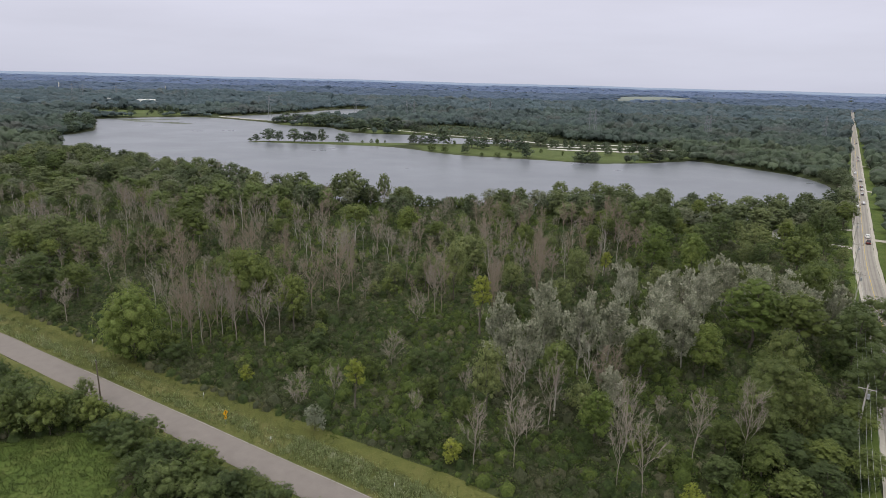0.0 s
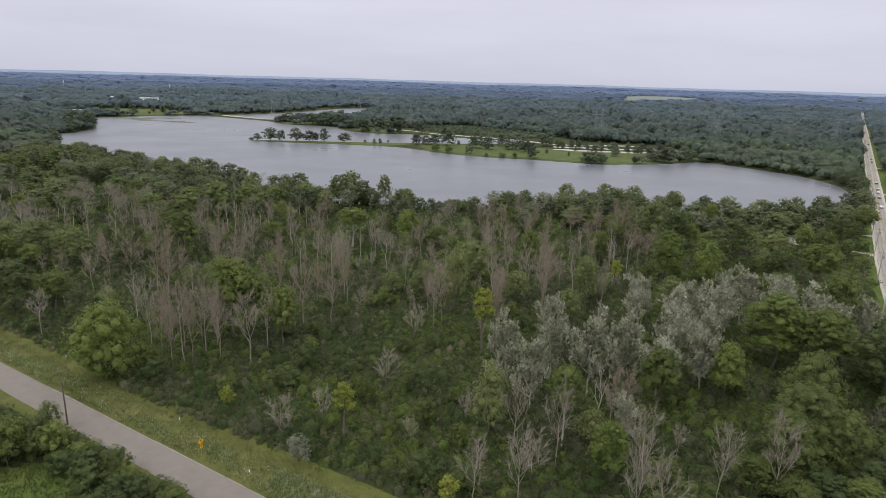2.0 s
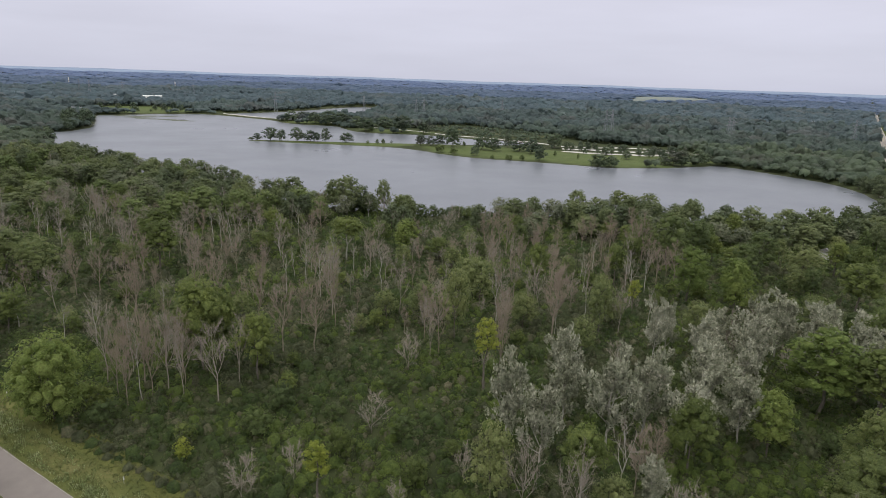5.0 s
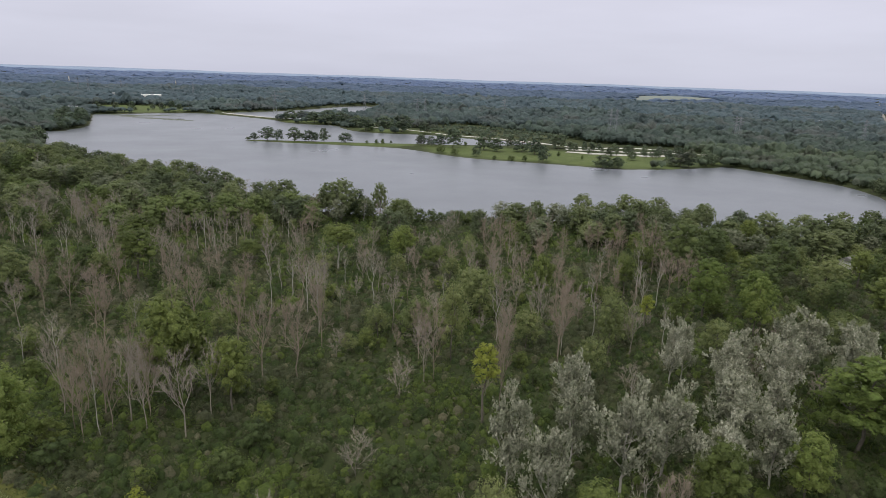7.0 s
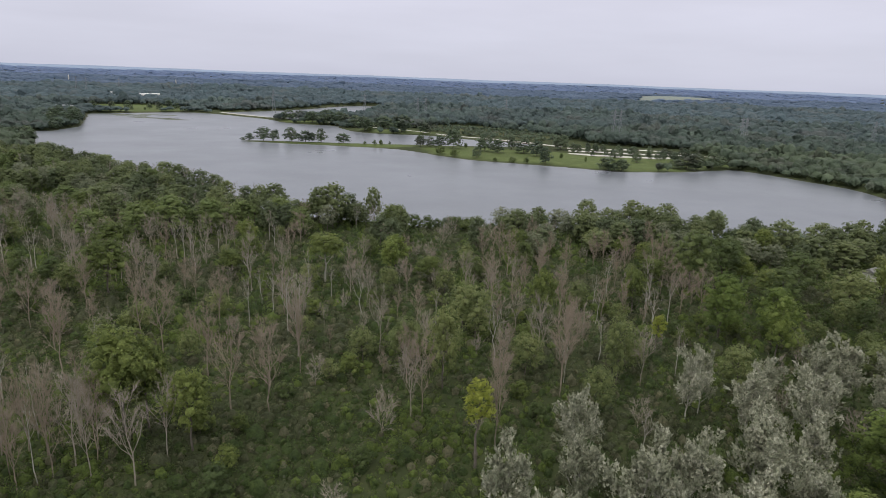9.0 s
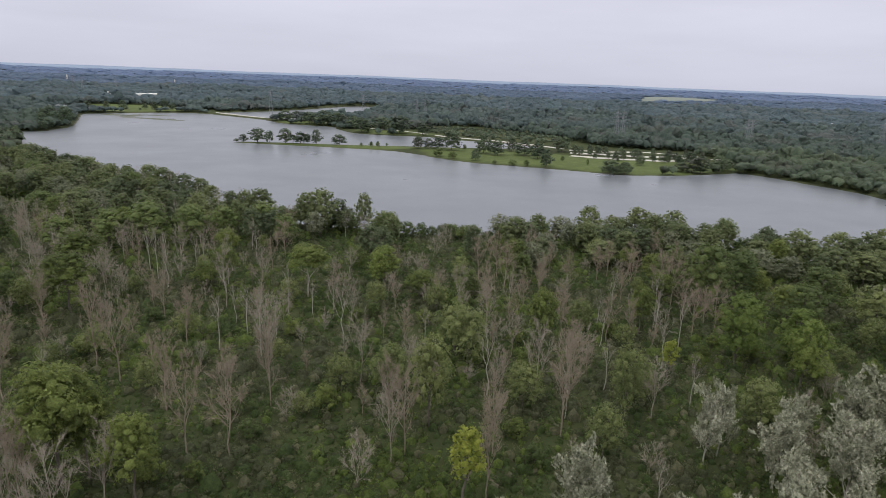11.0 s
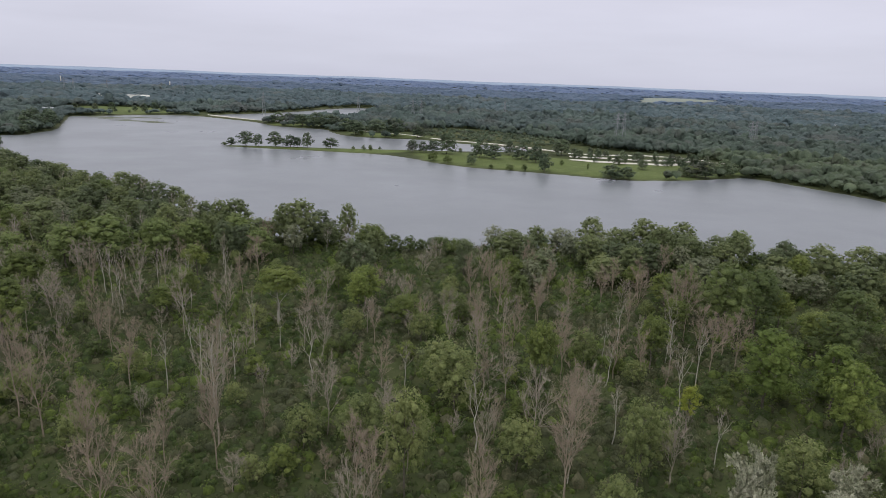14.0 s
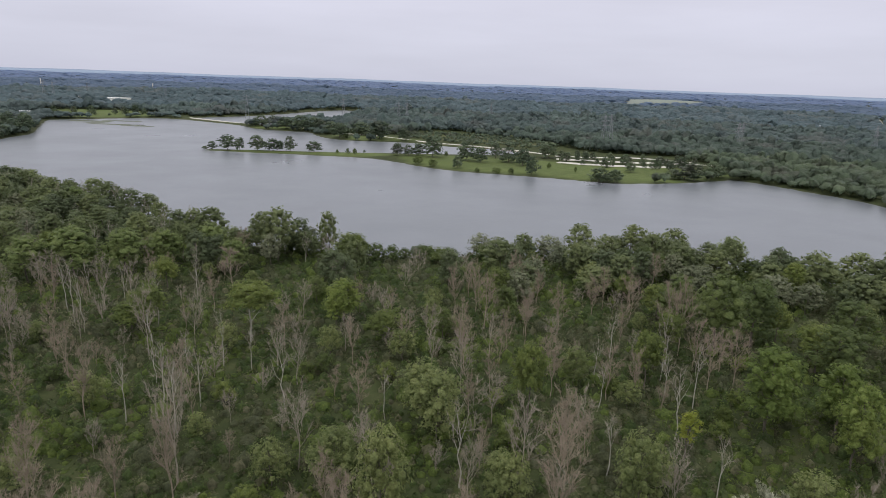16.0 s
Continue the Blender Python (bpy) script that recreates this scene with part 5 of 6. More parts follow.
# ---- roadside and highway things ----
def sign_thing(x, y, face):
    """Yellow warning diamond with a plate below, on a steel post."""
    z = on_land(x, y)
    top = new("road_sign")
    top.matrix_basis = Matrix.Translation((x, y, z)) @ Matrix.Rotation(face, 4, "Z")
    bm = bevelled_box(0.07, 0.05, 3.1, (0, 0.04, 1.45), 0.01)
    part("post", bm, STEEL, top, "galvanised steel post")
    bm = bmesh.new()
    bmesh.ops.create_cube(bm, size=1.0, matrix=Matrix.Translation((0, 0, 2.55)) @ Matrix.Rotation(radians(45), 4, "Y") @ Matrix.Diagonal((0.92, 0.025, 0.92, 1)))
    bmesh.ops.bevel(bm, geom=[e for e in bm.edges if abs((e.verts[0].co - e.verts[1].co).y) > 0.02], offset=0.06, segments=3, affect="EDGES")
    dia = part("diamond", bm, SIGN_YELLOW, top, "yellow diamond panel")
    bm = bevelled_box(0.10, 0.012, 0.44, (0.06, -0.018, 2.5), 0.02)
    part("arrow_shaft", bm, SIGN_BLACK, dia, "black curve arrow")
    bm = bmesh.new()
    bmesh.ops.create_cone(bm, cap_ends=True, segments=3, radius1=0.17, radius2=0.17, depth=0.012, matrix=Matrix.Translation((-0.02, -0.018, 2.78)) @ Matrix.Rotation(radians(90), 4, "X") @ Matrix.Rotation(radians(30), 4, "Z"))
    part("arrow_head", bm, SIGN_BLACK, dia, "black arrow head")
    plate = part("speed_plate", bevelled_box(0.56, 0.025, 0.56, (0, 0, 1.55), 0.02), SIGN_YELLOW, top, "square yellow plate")
    part("plate_bar", bevelled_box(0.30, 0.012, 0.2, (0, -0.018, 1.6), 0.01), SIGN_BLACK, plate, "black marking")
    return tagged(top, "yellow diamond warning sign with a square plate on a post", "road sign")


sign_thing(-46.2, 112.0, radians(59))


def marker_post(x, y):
    z = on_land(x, y)
    top = new("marker_post")
    top.matrix_basis = pose(x, y, z, 0, 0, 59)
    part("stake", bevelled_box(0.09, 0.04, 1.25, (0, 0, 0.55), 0.01), STEEL, top, "steel stake")
    part("panel", bevelled_box(0.22, 0.03, 0.62, (0, -0.04, 1.1), 0.02), WHITE_PAINT, top, "white reflector panel")
    return tagged(top, "white marker post standing in the verge weeds", "marker post", "marker posts along the road")


for x, y in ((-36.0, 106.2), (-54.2, 121.8), (-12.3, 93.4), (-91.0, 147.0)):
    marker_post(x, y)


def round_post(r0, r1, z0, z1, sides=10):
    bm = bmesh.new()
    bmesh.ops.create_cone(bm, cap_ends=True, segments=sides, radius1=r0, radius2=r1, depth=z1 - z0, matrix=Matrix.Translation((0, 0, (z0 + z1) / 2)))
    return bm


def dark_pole(x, y):
    top = new("timber_pole")
    top.location = (x, y, on_land(x, y))
    part("shaft", round_post(0.17, 0.12, -0.4, 9.0), TIMBER_POLE, top)
    part("cap", round_post(0.14, 0.05, 9.0, 9.12), STEEL, top, "small metal cap")
    return tagged(top, "dark bare timber pole behind the roadside bushes", "pole")


dark_pole(-74.6, 120.0)


def utility_pole(s):
    """Grey timber pole with a crossarm, braces and insulators."""
    q = WAY_A + WAY_D * s + WAY_N * -4.7
    top = new("utility_pole")
    top.matrix_basis = Matrix.Translation((q[0], q[1], on_land(*q))) @ Matrix.Rotation(math.atan2(WAY_N[1], WAY_N[0]), 4, "Z")
    part("shaft", round_post(0.20, 0.13, -0.5, 12.4), TIMBER_GREY, top)
    arm = part("crossarm", bevelled_box(3.0, 0.13, 0.16, (0, -0.16, 11.6), 0.015), TIMBER_GREY, top, "timber crossarm")
    for x in (-1.35, 0.35, 1.35):
        part("insulator", round_post(0.055, 0.035, 11.66, 11.95, 8), GLASS_DARK, arm, "small insulator").location = (x, -0.16, 0)
    for x in (-0.8, 0.8):
        h = Heap()
        h.tube([(x, -0.16, 11.5), (0, -0.14, 10.8)], [0.03, 0.03], 4)
        part("brace", h.mesh("brace", STEEL), STEEL, top, "steel brace")
    part("transformer", round_post(0.26, 0.26, 9.6, 10.6, 12), STEEL, top, "grey transformer can").location = (0.42, 0, 0)
    return tagged(top, "grey timber utility pole with a crossarm beside the highway", "utility pole", "utility poles along the highway")


POLE_S = [-203.0 + 44.5 * k for k in range(-2, 18)]
for s in POLE_S:
    utility_pole(s)
line = new("power_line")
line.location = tuple(WAY_A + WAY_D * -199.6) + (0.0,)
for off, hz in ((-1.35, 11.95), (0.35, 11.95), (1.35, 11.95), (0.2, 9.2)):
    h = Heap()
    for a, b in zip(POLE_S, POLE_S[1:]):
        pts = []
        for k in range(9):
            f = k / 8
            q = WAY_A + WAY_D * (a + (b - a) * f) + WAY_N * (-4.7 + off)
            pts.append((q[0] - line.location[0], q[1] - line.location[1], on_land(*q) + hz - 1.1 * 4 * f * (1 - f)))
        h.tube(pts, [0.014] * 9, 4)
    part("wire", h.mesh("wire", WIRE), WIRE, line)
tagged(line, "sagging overhead wires strung between the utility poles", "power line")


def car_thing(x, y, turn, paint, label, long=4.6, tall=1.5):
    """A passenger car or van, seen from afar."""
    top = new("car")
    s, o = along_way([(x, y)])
    top.matrix_basis = Matrix.Translation((x, y, on_land(x, y) + 0.2)) @ Matrix.Rotation(turn, 4, "Z")
    body = bevelled_box(1.82, long, 0.62, (0, 0, 0.62), 0.12, 3)
    part("body", body, paint, top)
    bm = bevelled_box(1.62, long * 0.56, tall - 0.85, (0, -long * 0.05, 0.9 + (tall - 0.85) / 2), 0.02, 1)
    for v in bm.verts:
        if v.co.z > 1.0:
            v.co.x *= 0.84
            v.co.y = (v.co.y + long * 0.05) * 0.74 - long * 0.05
    part("cabin_glass", bm, GLASS_DARK, top, "dark windows")
    part("roof", bevelled_box(1.34, long * 0.42, 0.06, (0, -long * 0.05, tall + 0.06), 0.025), paint, top)
    for wx in (-0.82, 0.82):
        for wy in (-long * 0.31, long * 0.31):
            bm = bmesh.new()
            bmesh.ops.create_cone(bm, cap_ends=True, segments=14, radius1=0.33, radius2=0.33, depth=0.22, matrix=Matrix.Translation((wx, wy, 0.33)) @ Matrix.Rotation(radians(90), 4, "Y"))
            w = part("wheel", bm, RUBBER, top, "black tyre")
            bm = bmesh.new()
            bmesh.ops.create_cone(bm, cap_ends=True, segments=10, radius1=0.19, radius2=0.17, depth=0.24, matrix=Matrix.Translation((wx * 1.01, wy, 0.33)) @ Matrix.Rotation(radians(90), 4, "Y"))
            part("rim", bm, STEEL, w, "metal rim")
    for wx in (-0.66, 0.66):
        part("headlight", bevelled_box(0.34, 0.06, 0.16, (wx, long / 2 - 0.01, 0.72), 0.02), LAMP_CLEAR, top, "clear headlight")
        part("taillight", bevelled_box(0.28, 0.06, 0.18, (wx, -long / 2 + 0.01, 0.78), 0.02), LAMP_RED, top, "red tail light")
    return tagged(top, label, "car", "cars on the highway")


WAY_TURN = math.atan2(WAY_D[1], WAY_D[0]) - math.pi / 2
for s, lane, k, text in ((-8, 3.6, 3, "dark maroon car on the highway"), (6, 3.4, 0, "white car on the highway"), (150, 3.6, 1, "dark car on the highway"), (173, 3.5, 2, "silver car on the highway"),
                         (190, 3.6, 1, "dark car on the highway"), (225, 3.5, 1, "dark car on the highway"), (275, -1.4, 2, "silver car on the highway"), (390, 3.4, 1, "dark car on the highway"),
                         (424, 3.5, 1, "dark car on the highway"), (110, 3.4, 2, "silver car on the highway"), (620, 3.4, 1, "dark car on the highway"), (98, -1.4, 0, "white car on the highway")):
    q = way_at(s, 1.6 if lane > 0 else -1.6)
    car_thing(q[0], q[1], WAY_TURN + (math.pi if lane < 0 else 0), CAR_PAINT[k], text, tall=1.75 if k == 3 else 1.5)


def path_strip(name, pts, width, lift, mat, label, category, parent=None, step=4.0):
    """A paved strip along a bent line, laid on the ground."""
    pts = [np.array(p, float) for p in pts]
    line_p = []
    for a, b in zip(pts, pts[1:]):
        n = max(1, int(np.linalg.norm(b - a) / step))
        line_p += [a + (b - a) * k / n for k in range(n)]
    line_p.append(pts[-1])
    v, t = [], []
    for i, p in enumerate(line_p):
        d = line_p[min(i + 1, len(line_p) - 1)] - line_p[max(i - 1, 0)]
        d = d / np.linalg.norm(d)
        for k in (-0.5, 0, 0.5):
            v.append((p[0] - d[1] * width * k, p[1] + d[0] * width * k, 0))
    v = np.array(v)
    v[:, 2] = np.maximum(land(v[:, :2]), 0.2) + lift
    for i in range(len(line_p) - 1):
        for k in (0, 1):
            b = i * 3 + k
            t += [(b, b + 3, b + 4), (b, b + 4, b + 1)]
    me = mesh_of(name, v, t, mat)
    return part(name, me, mat, parent, label) if parent is not None else tagged(new(name, me), label, category, kind="structure")


# driveways off the highway
for s, o0, o1 in ((-22, -14, -4), (2, 4.2, 16), (20, -12, -4), (170, 4.2, 18), (186, -12, -4), (340, 4.2, 22)):
    a, b = way_at(s, o0), way_at(s, o1)
    path_strip("driveway", [a, b], 5.0, 0.16, GRAVEL, "short pale gravel driveway joining the highway", "driveway")

# ---- park across the lake ----
path_strip("parking_lot", [(103, 654), (122, 645), (146, 638), (176, 638), (197, 647)], 11, 0.12, LOT_PALE, "pale gravel car park with rows of small trees", "car park")
path_strip("parking_lot", [(106, 676), (154, 668), (189, 667), (224, 664)], 11, 0.12, LOT_PALE, "pale gravel car park with rows of small trees", "car park")
path_strip("parking_lot", [(109, 701), (135, 697), (168, 702), (204, 696), (230, 680)], 8, 0.12, LOT_PALE, "pale gravel car park beside the woods", "car park")
path_strip("park_path", [(222, 668), (248, 668), (260, 661), (300, 640), (345, 640)], 4, 0.14, LOT_PALE, "pale park drive leading from the car park", "path")
path_strip("park_path", [(-40, 812), (-75, 838), (-122, 862), (-168, 905), (-222, 938), (-262, 956)], 4.5, 0.14, LOT_PALE, "pale park road along the north point", "path")


def causeway(pts, width, label):
    """A low bank of stone with a pale road on it and boulders along its foot."""
    pts = [np.array(p, float) for p in pts]
    top = new("causeway")
    top.location = (pts[0][0], pts[0][1], 0)
    rng = np.random.default_rng(int(abs(pts[0][0])))
    n, prof = 0, [(-width / 2 - 3, -1.6), (-width / 2 - 0.8, 0.9), (-width / 2, 1.15), (width / 2, 1.15), (width / 2 + 0.8, 0.9), (width / 2 + 3, -1.6)]
    v, t, rows = [], [], []
    for a, b in zip(pts, pts[1:]):
        m = max(1, int(np.linalg.norm(b - a) / 5))
        rows += [a + (b - a) * k / m for k in range(m)]
    rows.append(pts[-1])
    for i, p in enumerate(rows):
        d = rows[min(i + 1, len(rows) - 1)] - rows[max(i - 1, 0)]
        d = d / np.linalg.norm(d)
        for o, z in prof:
            v.append((p[0] - d[1] * o - pts[0][0], p[1] + d[0] * o - pts[0][1], z))
    k = len(prof)
    for i in range(len(rows) - 1):
        for j in range(k - 1):
            b = i * k + j
            t += [(b, b + k, b + k + 1), (b, b + k + 1, b + 1)]
    part("bank", mesh_of("bank", v, t, RIPRAP), RIPRAP, top, "stone bank")
    dv = [(q[0], q[1], q[2] + 0.06) for i in range(len(rows)) for q in (v[i * k + 2], v[i * k + 3])]
    dt = [x for i in range(len(rows) - 1) for x in ((2 * i, 2 * i + 1, 2 * i + 3), (2 * i, 2 * i + 3, 2 * i + 2))]
    part("deck", mesh_of("deck", dv, dt, LOT_PALE), LOT_PALE, top, "pale road surface")
    for i, p in enumerate(rows):
        d = rows[min(i + 1, len(rows) - 1)] - rows[max(i - 1, 0)]
        d = d / np.linalg.norm(d)
        nor = np.array((d[1], -d[0])) * (1 if d[0] > 0 else -1)
        for _ in range(2):
            q = p + nor * (width / 2 + 2.2) + d * rng.uniform(-2.4, 2.4)
            r = rng.uniform(0.5, 1.1)
            bv = ICO_V * r * rng.uniform(0.7, 1.2, (12, 1)) + np.array([q[0] - pts[0][0], q[1] - pts[0][1], 0.25])
            part("boulder", mesh_of("boulder", bv, ICO_T, TIMBER_POLE), TIMBER_POLE, top, "dark shore boulder")
    return tagged(top, label, "causeway")


causeway([(-40, 812), (-6, 784), (41, 764), (80, 736), (104, 708)], 5.5, "low pale causeway road across the lagoon")
causeway([(-262, 956), (-330, 1006), (-402, 1056)], 6.5, "long low pale causeway across the end of the lake")


def lily_mats():
    rng = np.random.default_rng(77)
    heap = Heap()
    c = [(-456, 926, 30, 8), (-402, 888, 36, 6), (-370, 876, 20, 5), (-425, 944, 28, 6), (-440, 905, 22, 5), (-480, 930, 14, 3)]
    for x, y, rx, ry in c:
        n = int(rx * ry * 2.4)
        a, r = rng.uniform(0, 6.28, n), np.sqrt(rng.uniform(0, 1, n))
        p = np.column_stack([x + np.cos(a) * r * rx, y + np.sin(a) * r * ry, rng.uniform(0.02, 0.05, n)])
        s = rng.uniform(0.8, 2.0, n)
        k = np.arange(6) * math.pi / 3
        v = p[:, None] + np.stack([np.cos(k)[None] * s[:, None], np.sin(k)[None] * s[:, None], np.zeros((n, 6))], 2)
        t = np.array([(0, 1, 2), (0, 2, 3), (0, 3, 4), (0, 4, 5)])
        heap.add(v.reshape(-1, 3), (t[None] + (np.arange(n) * 6)[:, None, None]).reshape(-1, 3))
    tagged(new("lily_pads", heap.mesh("lily_pads", LEAF_BELT_GREY_HAZED)), "olive mats of floating pond weed on the lake", "pond weed", kind="stuff")


lily_mats()


def transmission_tower(x, y, height, turn):
    """Steel lattice tower with three pairs of arms."""
    top = new("transmission_tower")
    top.matrix_basis = Matrix.Translation((x, y, on_land(x, y))) @ Matrix.Rotation(turn, 4, "Z")
    def at(z):
        return 2.4 * (1 - z / height) ** 1.2 + 0.5
    zs = [height * f for f in (0, 0.18, 0.36, 0.52, 0.66, 0.78, 0.9, 1.0)]
    for sx, sy in ((-1, -1), (-1, 1), (1, -1), (1, 1)):
        h = Heap()
        h.tube([(sx * at(z), sy * at(z), z - 0.3 * (z == 0)) for z in zs], [0.13] * len(zs), 4)
        part("leg", h.mesh("leg", TOWER_STEEL), TOWER_STEEL, top)
    h = Heap()
    for a, b in zip(zs, zs[1:]):
        ra, rb = at(a), at(b)
        for k in range(4):
            c, s = [(1, 0), (0, 1), (-1, 0), (0, -1)][k]
            def q(u, r, z):
                return (c * r - s * u * r, s * r + c * u * r, z)
            h.tube([q(-1, ra, a), q(1, rb, b)], [0.05, 0.05], 3)
            h.tube([q(1, ra, a), q(-1, rb, b)], [0.05, 0.05], 3)
            h.tube([q(-1, rb, b), q(1, rb, b)], [0.05, 0.05], 3)
    tagged(part("bracing", h.mesh("bracing", TOWER_STEEL), TOWER_STEEL, top, "lattice bracing"), kind="stuff")
    for f, w in ((0.68, 6.0), (0.80, 7.0), (0.92, 5.2)):
        h = Heap()
        z = height * f
        for sgn in (-1, 1):
            h.tube([(0, 0, z + 1.1), (sgn * w, 0, z)], [0.14, 0.08], 4)
            h.tube([(0, 0, z - 0.2), (sgn * w, 0, z)], [0.14, 0.08], 4)
            h.tube([(sgn * w, 0, z), (sgn * w, 0, z - 1.6)], [0.10, 0.10], 4)
        part("crossarm", h.mesh("crossarm", TOWER_STEEL), TOWER_STEEL, top)
    return tagged(top, "tall grey steel lattice transmission tower above the woods", "transmission tower", "transmission towers")


for x, y, h in ((175, 791, 36), (184, 800, 36), (326, 806, 31), (336, 818, 31), (474, 801, 33), (-299, 1075, 38), (-163, 1140, 34), (-68, 1068, 30), (-56, 1078, 30), (-848, 1456, 36), (-787, 1390, 36), (-691, 1343, 38), (-599, 1476, 32), (73, 1095, 32)):
    transmission_tower(x, y, h, radians(25))


def house_thing(x, y, turn, wide, deep, tall, roof_mat, wall_mat, label, flat=False, category="house"):
    top = new("far_building" if flat else "house")
    top.matrix_basis = Matrix.Translation((x, y, on_land(x, y))) @ Matrix.Rotation(turn, 4, "Z")
    part("wall", bevelled_box(wide, deep, tall + 0.5, (0, 0, tall / 2 - 0.25), 0), wall_mat, top)
    bm = bmesh.new()
    if flat:
        bmesh.ops.create_cube(bm, size=1.0, matrix=Matrix.Translation((0, 0, tall + 0.2)) @ Matrix.Diagonal((wide + 0.8, deep + 0.8, 0.5, 1)))
    else:
        rise = deep * 0.36
        v = [bm.verts.new(c) for c in ((-wide / 2 - 0.5, -deep / 2 - 0.5, tall), (wide / 2 + 0.5, -deep / 2 - 0.5, tall), (wide / 2 + 0.5, deep / 2 + 0.5, tall), (-wide / 2 - 0.5, deep / 2 + 0.5, tall),
                                       (-wide / 2 - 0.5, 0, tall + rise), (wide / 2 + 0.5, 0, tall + rise))]
        for f in ((0, 1, 5, 4), (2, 3, 4, 5), (0, 4, 3), (1, 2, 5), (0, 3, 2, 1)):
            bm.faces.new([v[i] for i in f])
    part("roof", bm, roof_mat, top)
    n = max(2, int(wide / 5))
    for k in range(n):
        cx = -wide / 2 + wide * (k + 0.5) / n
        w = part("window", bevelled_box(1.4, 0.08, 1.3, (cx, -deep / 2 - 0.02, tall * 0.55), 0), GLASS_DARK, top, "dark window")
        part("frame", bevelled_box(1.7, 0.05, 0.12, (cx, -deep / 2 - 0.04, tall * 0.55 - 0.72), 0), WHITE_PAINT, w, "white sill")
    return tagged(top, label, category, "houses among the woods" if not flat else "")


rng = np.random.default_rng(91)
for i, (x, y) in enumerate(HOUSES):
    house_thing(x, y, rng.uniform(-0.6, 0.6), rng.uniform(9, 12), rng.uniform(7, 8.5), 5.2, (ROOF_DARK, ROOF_PALE)[i % 3 == 1], (SIDING, WHITE_PAINT, BRICK_FAR)[i % 3], "pale house with a pitched roof among the trees")
house_thing(149.6, 281.5, radians(35), 6.0, 5.0, 2.8, ROOF_DARK, SIDING, "small pale house with a grey pitched roof hidden in the wood")
house_thing(-660, 1400, radians(28), 42, 22, 8, WHITE_PAINT, WHITE_PAINT, "long low building with a white flat roof beyond the woods", True, "warehouse")
house_thing(-722, 1392, radians(28), 26, 14, 9, WHITE_PAINT, WHITE_PAINT, "long low building with a white flat roof beyond the woods", True, "warehouse")
house_thing(-562, 960, radians(20), 16, 9, 5, ROOF_PALE, WHITE_PAINT, "white park shelter building behind the western shore", True, "shelter")
house_thing(-1300, 2160, 0.4, 3, 3, 22, ROOF_PALE, SIDING, "pale narrow tower standing over the far woods", True, "tower")
house_thing(-960, 2200, 0.4, 3, 3, 19, ROOF_PALE, SIDING, "pale narrow tower standing over the far woods", True, "tower")
house_thing(-690, 2330, 0.3, 10, 8, 5, ROOF_PALE, SIDING, "pale low building among the far woods", True, "building")


def field_sheet():
    n = 24
    c = FIELD
    v = []
    for i in range(n):
        for j in range(n):
            a, b = i / (n - 1), j / (n - 1)
            v.append((c[0] * (1 - a) + c[1] * a) * (1 - b) + (c[3] * (1 - a) + c[2] * a) * b)
    v = np.array(v)
    t = [x for i in range(n - 1) for j in range(n - 1) for x in ((i * n + j, (i + 1) * n + j, (i + 1) * n + j + 1), (i * n + j, (i + 1) * n + j + 1, i * n + j + 1))]
    tagged(new("field", mesh_of("field", np.column_stack([v, land(v) + 1.2]), t, GRASS_FIELD)), "pale open field on ground raised into view over the distant woods", "field", kind="structure")


field_sheet()


def horizon_ridge():
    """The last low ridge before the sky, its blue haze painted into the colour."""
    rng = np.random.default_rng(5)
    v, t, m = [], [], 160
    for i in range(m + 1):
        a = radians(-52 + 104 * i / m)
        bump = 4.0 * math.sin(i * 0.21) + 2.5 * math.sin(i * 0.57 + 1) + rng.uniform(-0.9, 0.9)
        for r, z in ((4380, 26), (4560, 44 + 0.3 * bump), (4800, 55.5 + 0.35 * bump), (4830, 30)):
            v.append((r * math.sin(a), r * math.cos(a), z))
    for i in range(m):
        for k in range(3):
            b = i * 4 + k
            t += [(b, b + 4, b + 5), (b, b + 5, b + 1)]
    me = mesh_of("backdrop", v, t, RIDGE_HAZE_BLUE)
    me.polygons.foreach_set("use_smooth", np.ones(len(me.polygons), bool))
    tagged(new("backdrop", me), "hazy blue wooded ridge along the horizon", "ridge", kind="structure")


horizon_ridge()


# ---- verge weeds and meadow grass ----
def tufts(name, seed, p, high, size, per, mat, label, spread=0.35):
    """Upright blades and pale heads."""
    rng = np.random.default_rng(seed)
    z = land(p)
    own = np.repeat(np.arange(len(p)), per)
    base = np.column_stack([p[own] + rng.normal(size=(len(own), 2)) * spread, z[own]])
    h = rng.uniform(*high, len(own))[:, None]
    lean = np.column_stack([rng.normal(size=(len(own), 2)) * 0.3, np.ones(len(own))])
    side = unit(np.column_stack([rng.normal(size=(len(own), 2)), np.zeros(len(own))])) * size * rng.uniform(0.6, 1.4, (len(own), 1))
    v = np.stack([base - side * 0.5, base + side * 0.5, base + lean * h], 1).reshape(-1, 3)
    heap = Heap()
    heap.add(v, np.arange(len(v)).reshape(-1, 3))
    heap.add(*leaf_tris(rng, base + lean * h * 0.8, lean, size * 1.0, up=0.8))
    return tagged(new(name, heap.mesh(name, mat)), label, "weeds", kind="stuff")


def strip_places(seed, n, s0, s1, o0, o1, patchy=0.0):
    rng = np.random.default_rng(seed)
    s, o = rng.uniform(s0, s1, n), rng.uniform(o0, o1, n)
    p = ROAD_A + s[:, None] * ROAD_D + o[:, None] * ROAD_N
    if patchy:
        k = np.sin(s * 0.19 + o * 0.3) * np.cos(s * 0.07 + 1.1 * o) + rng.normal(size=n) * 0.5
        p = p[k > patchy]
    return p


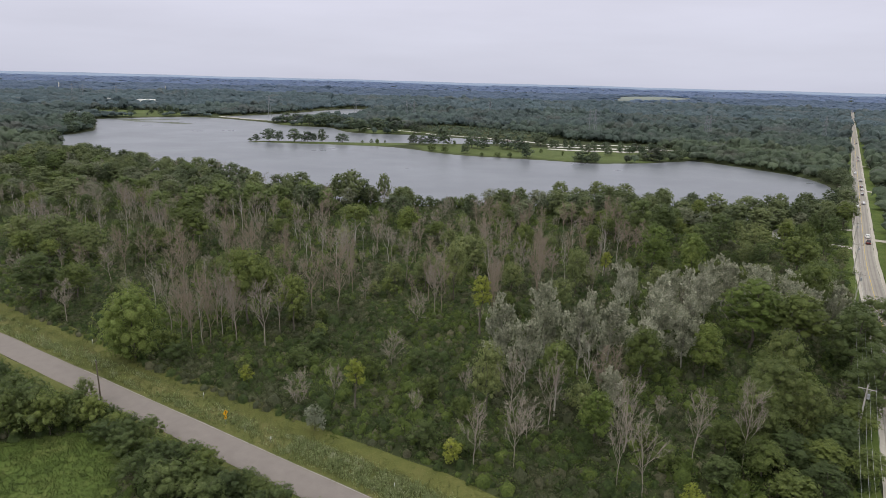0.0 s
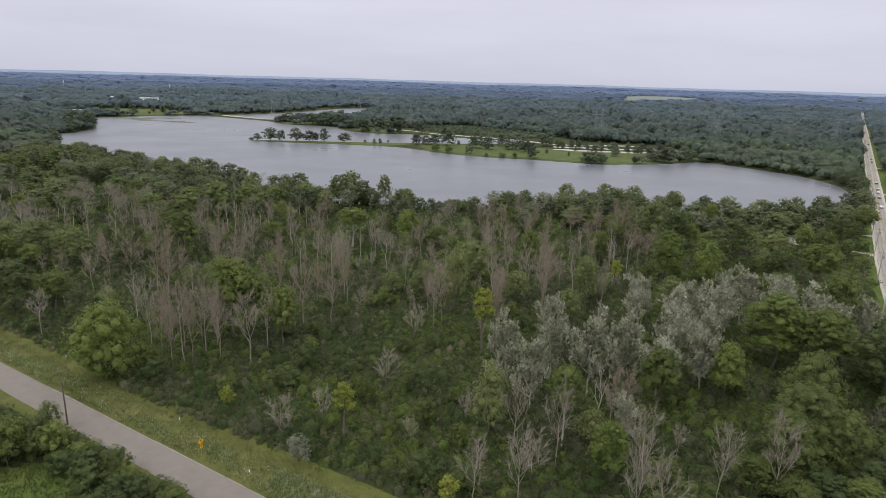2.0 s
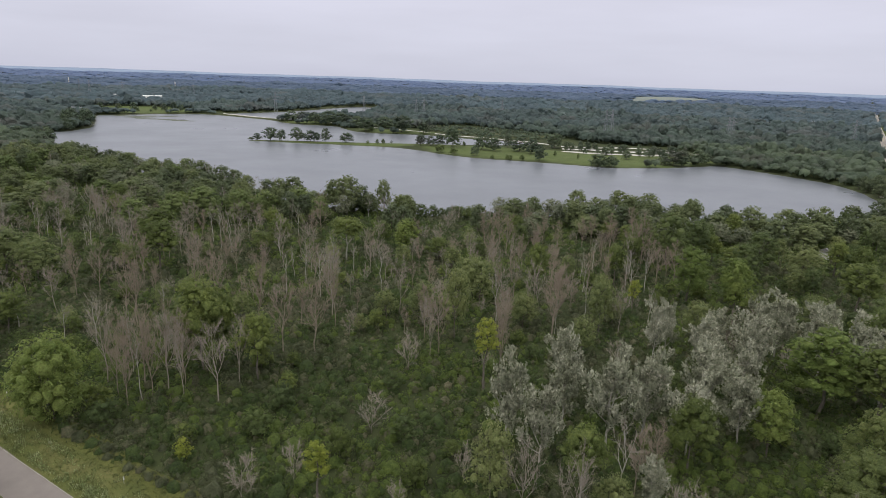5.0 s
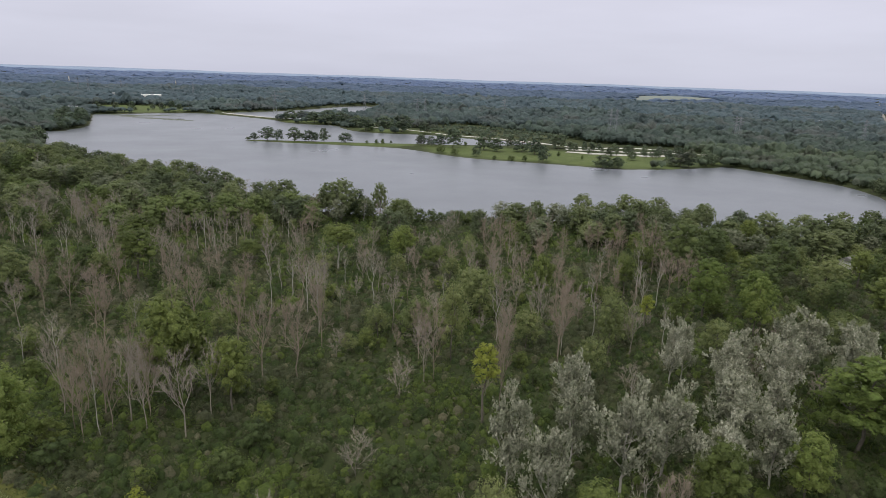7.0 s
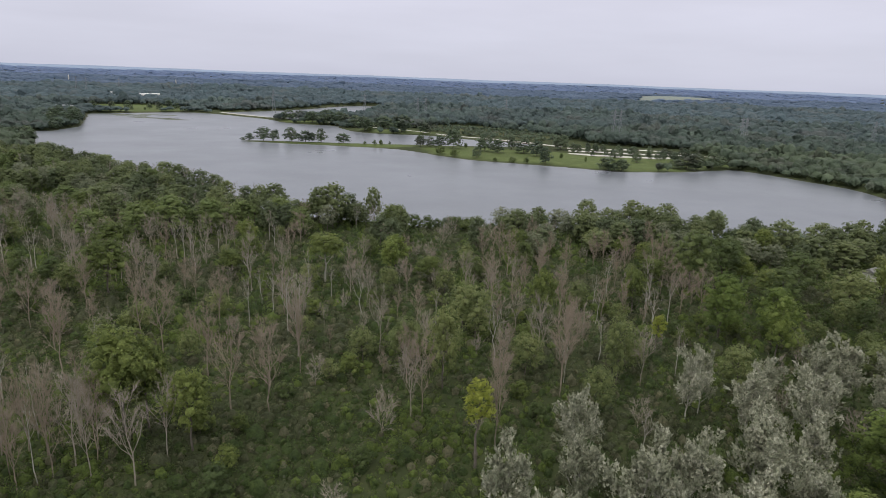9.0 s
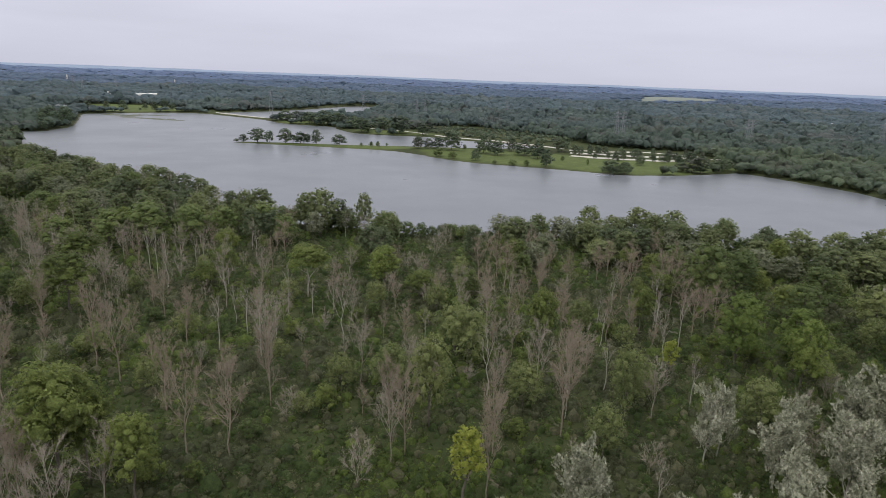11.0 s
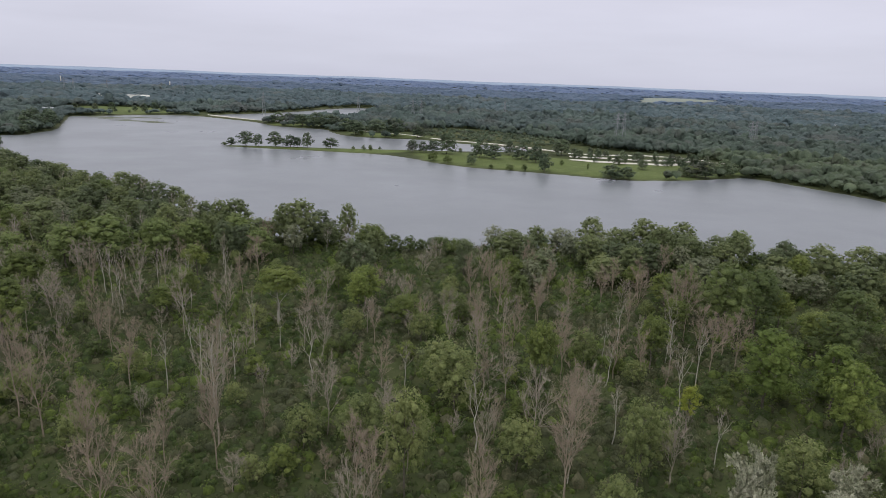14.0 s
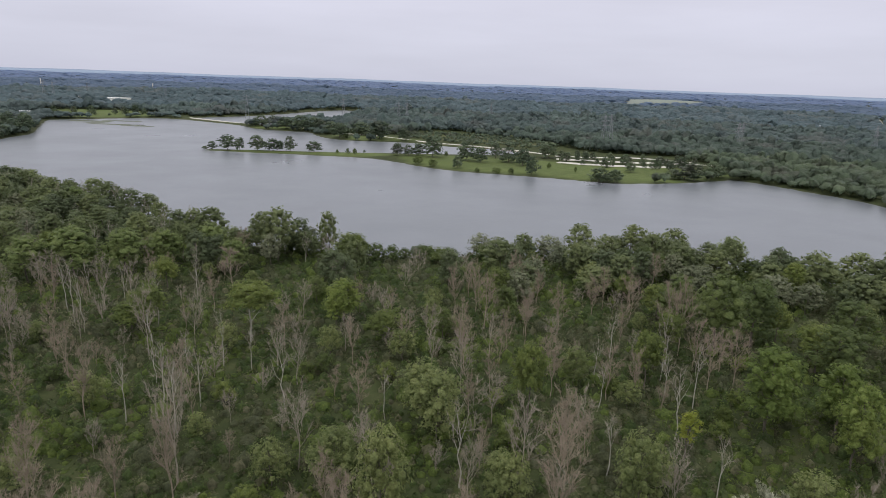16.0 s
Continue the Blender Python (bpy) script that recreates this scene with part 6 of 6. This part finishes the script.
tufts("verge_weeds", 801, strip_places(800, 3000, -60, 190, -0.6, 8.2), (0.12, 0.4), 0.14, 5, LEAF_VERGE, "rough olive grass and weeds on the verge")
tufts("verge_weeds", 806, strip_places(807, 3600, -60, 190, 5.2, 11.0), (0.06, 0.2), 0.13, 4, LEAF_VERGE, "short mown grass along the edge of the wood")
tufts("verge_weeds", 803, strip_places(802, 6000, -60, 190, -0.2, 5.0, 0.35), (0.3, 0.9), 0.15, 5, LEAF_SEDGE, "pale flowering weeds standing in the verge")
tufts("verge_weeds", 804, strip_places(805, 1500, 100, 190, 0.8, 5.8), (0.5, 1.2), 0.15, 5, LEAF_SEDGE, "dense pale reed-like weeds along the road")

MEADOW = np.array([(-96, 112), (-84, 104), (-72, 108.5), (-63, 107), (-58, 98), (-56, 88), (-62, 70), (-90, 70), (-110, 90)], float)


def meadow_sheet():
    n = 40
    gx, gy = np.meshgrid(np.linspace(-115, -52, n), np.linspace(66, 114, n))
    p = np.column_stack([gx.ravel(), gy.ravel()])
    ins = (signed(MEADOW, p) > -0.5).reshape(n, n)
    tri = []
    for i in range(n - 1):
        for j in range(n - 1):
            if ins[i, j] and ins[i + 1, j] and ins[i, j + 1] and ins[i + 1, j + 1]:
                b = i * n + j
                tri += [(b, b + 1, b + n + 1), (b, b + n + 1, b + n)]
    tagged(new("meadow", mesh_of("meadow", np.column_stack([p, land(p) + 0.06]), tri, GRASS_MEADOW)), "small green meadow of tall grass behind roadside bushes", "meadow", kind="structure")
    rng = np.random.default_rng(810)
    q = np.column_stack([rng.uniform(-115, -52, 12000), rng.uniform(66, 114, 12000)])
    q = q[signed(MEADOW, q) > 0.3]
    tufts("meadow_grass", 811, q, (0.2, 0.5), 0.12, 4, LEAF_MEADOW, "tall green grass of the meadow", 0.3)


meadow_sheet()
undergrowth("roadside_scrub", 820, 2.0, (-150, 60, 20, 150), lambda p: (along_road(p)[1] < -9.9) * (along_road(p)[1] > -34) * (signed(MEADOW, p) < -0.5) * 0.9, (1.1, 2.0), (1.2, 2.6), 0.19, 36, (LEAF_BRUSH, LEAF_SHRUB, LEAF_SHRUB_LIGHT), "dense scrub below the outer side of the road")
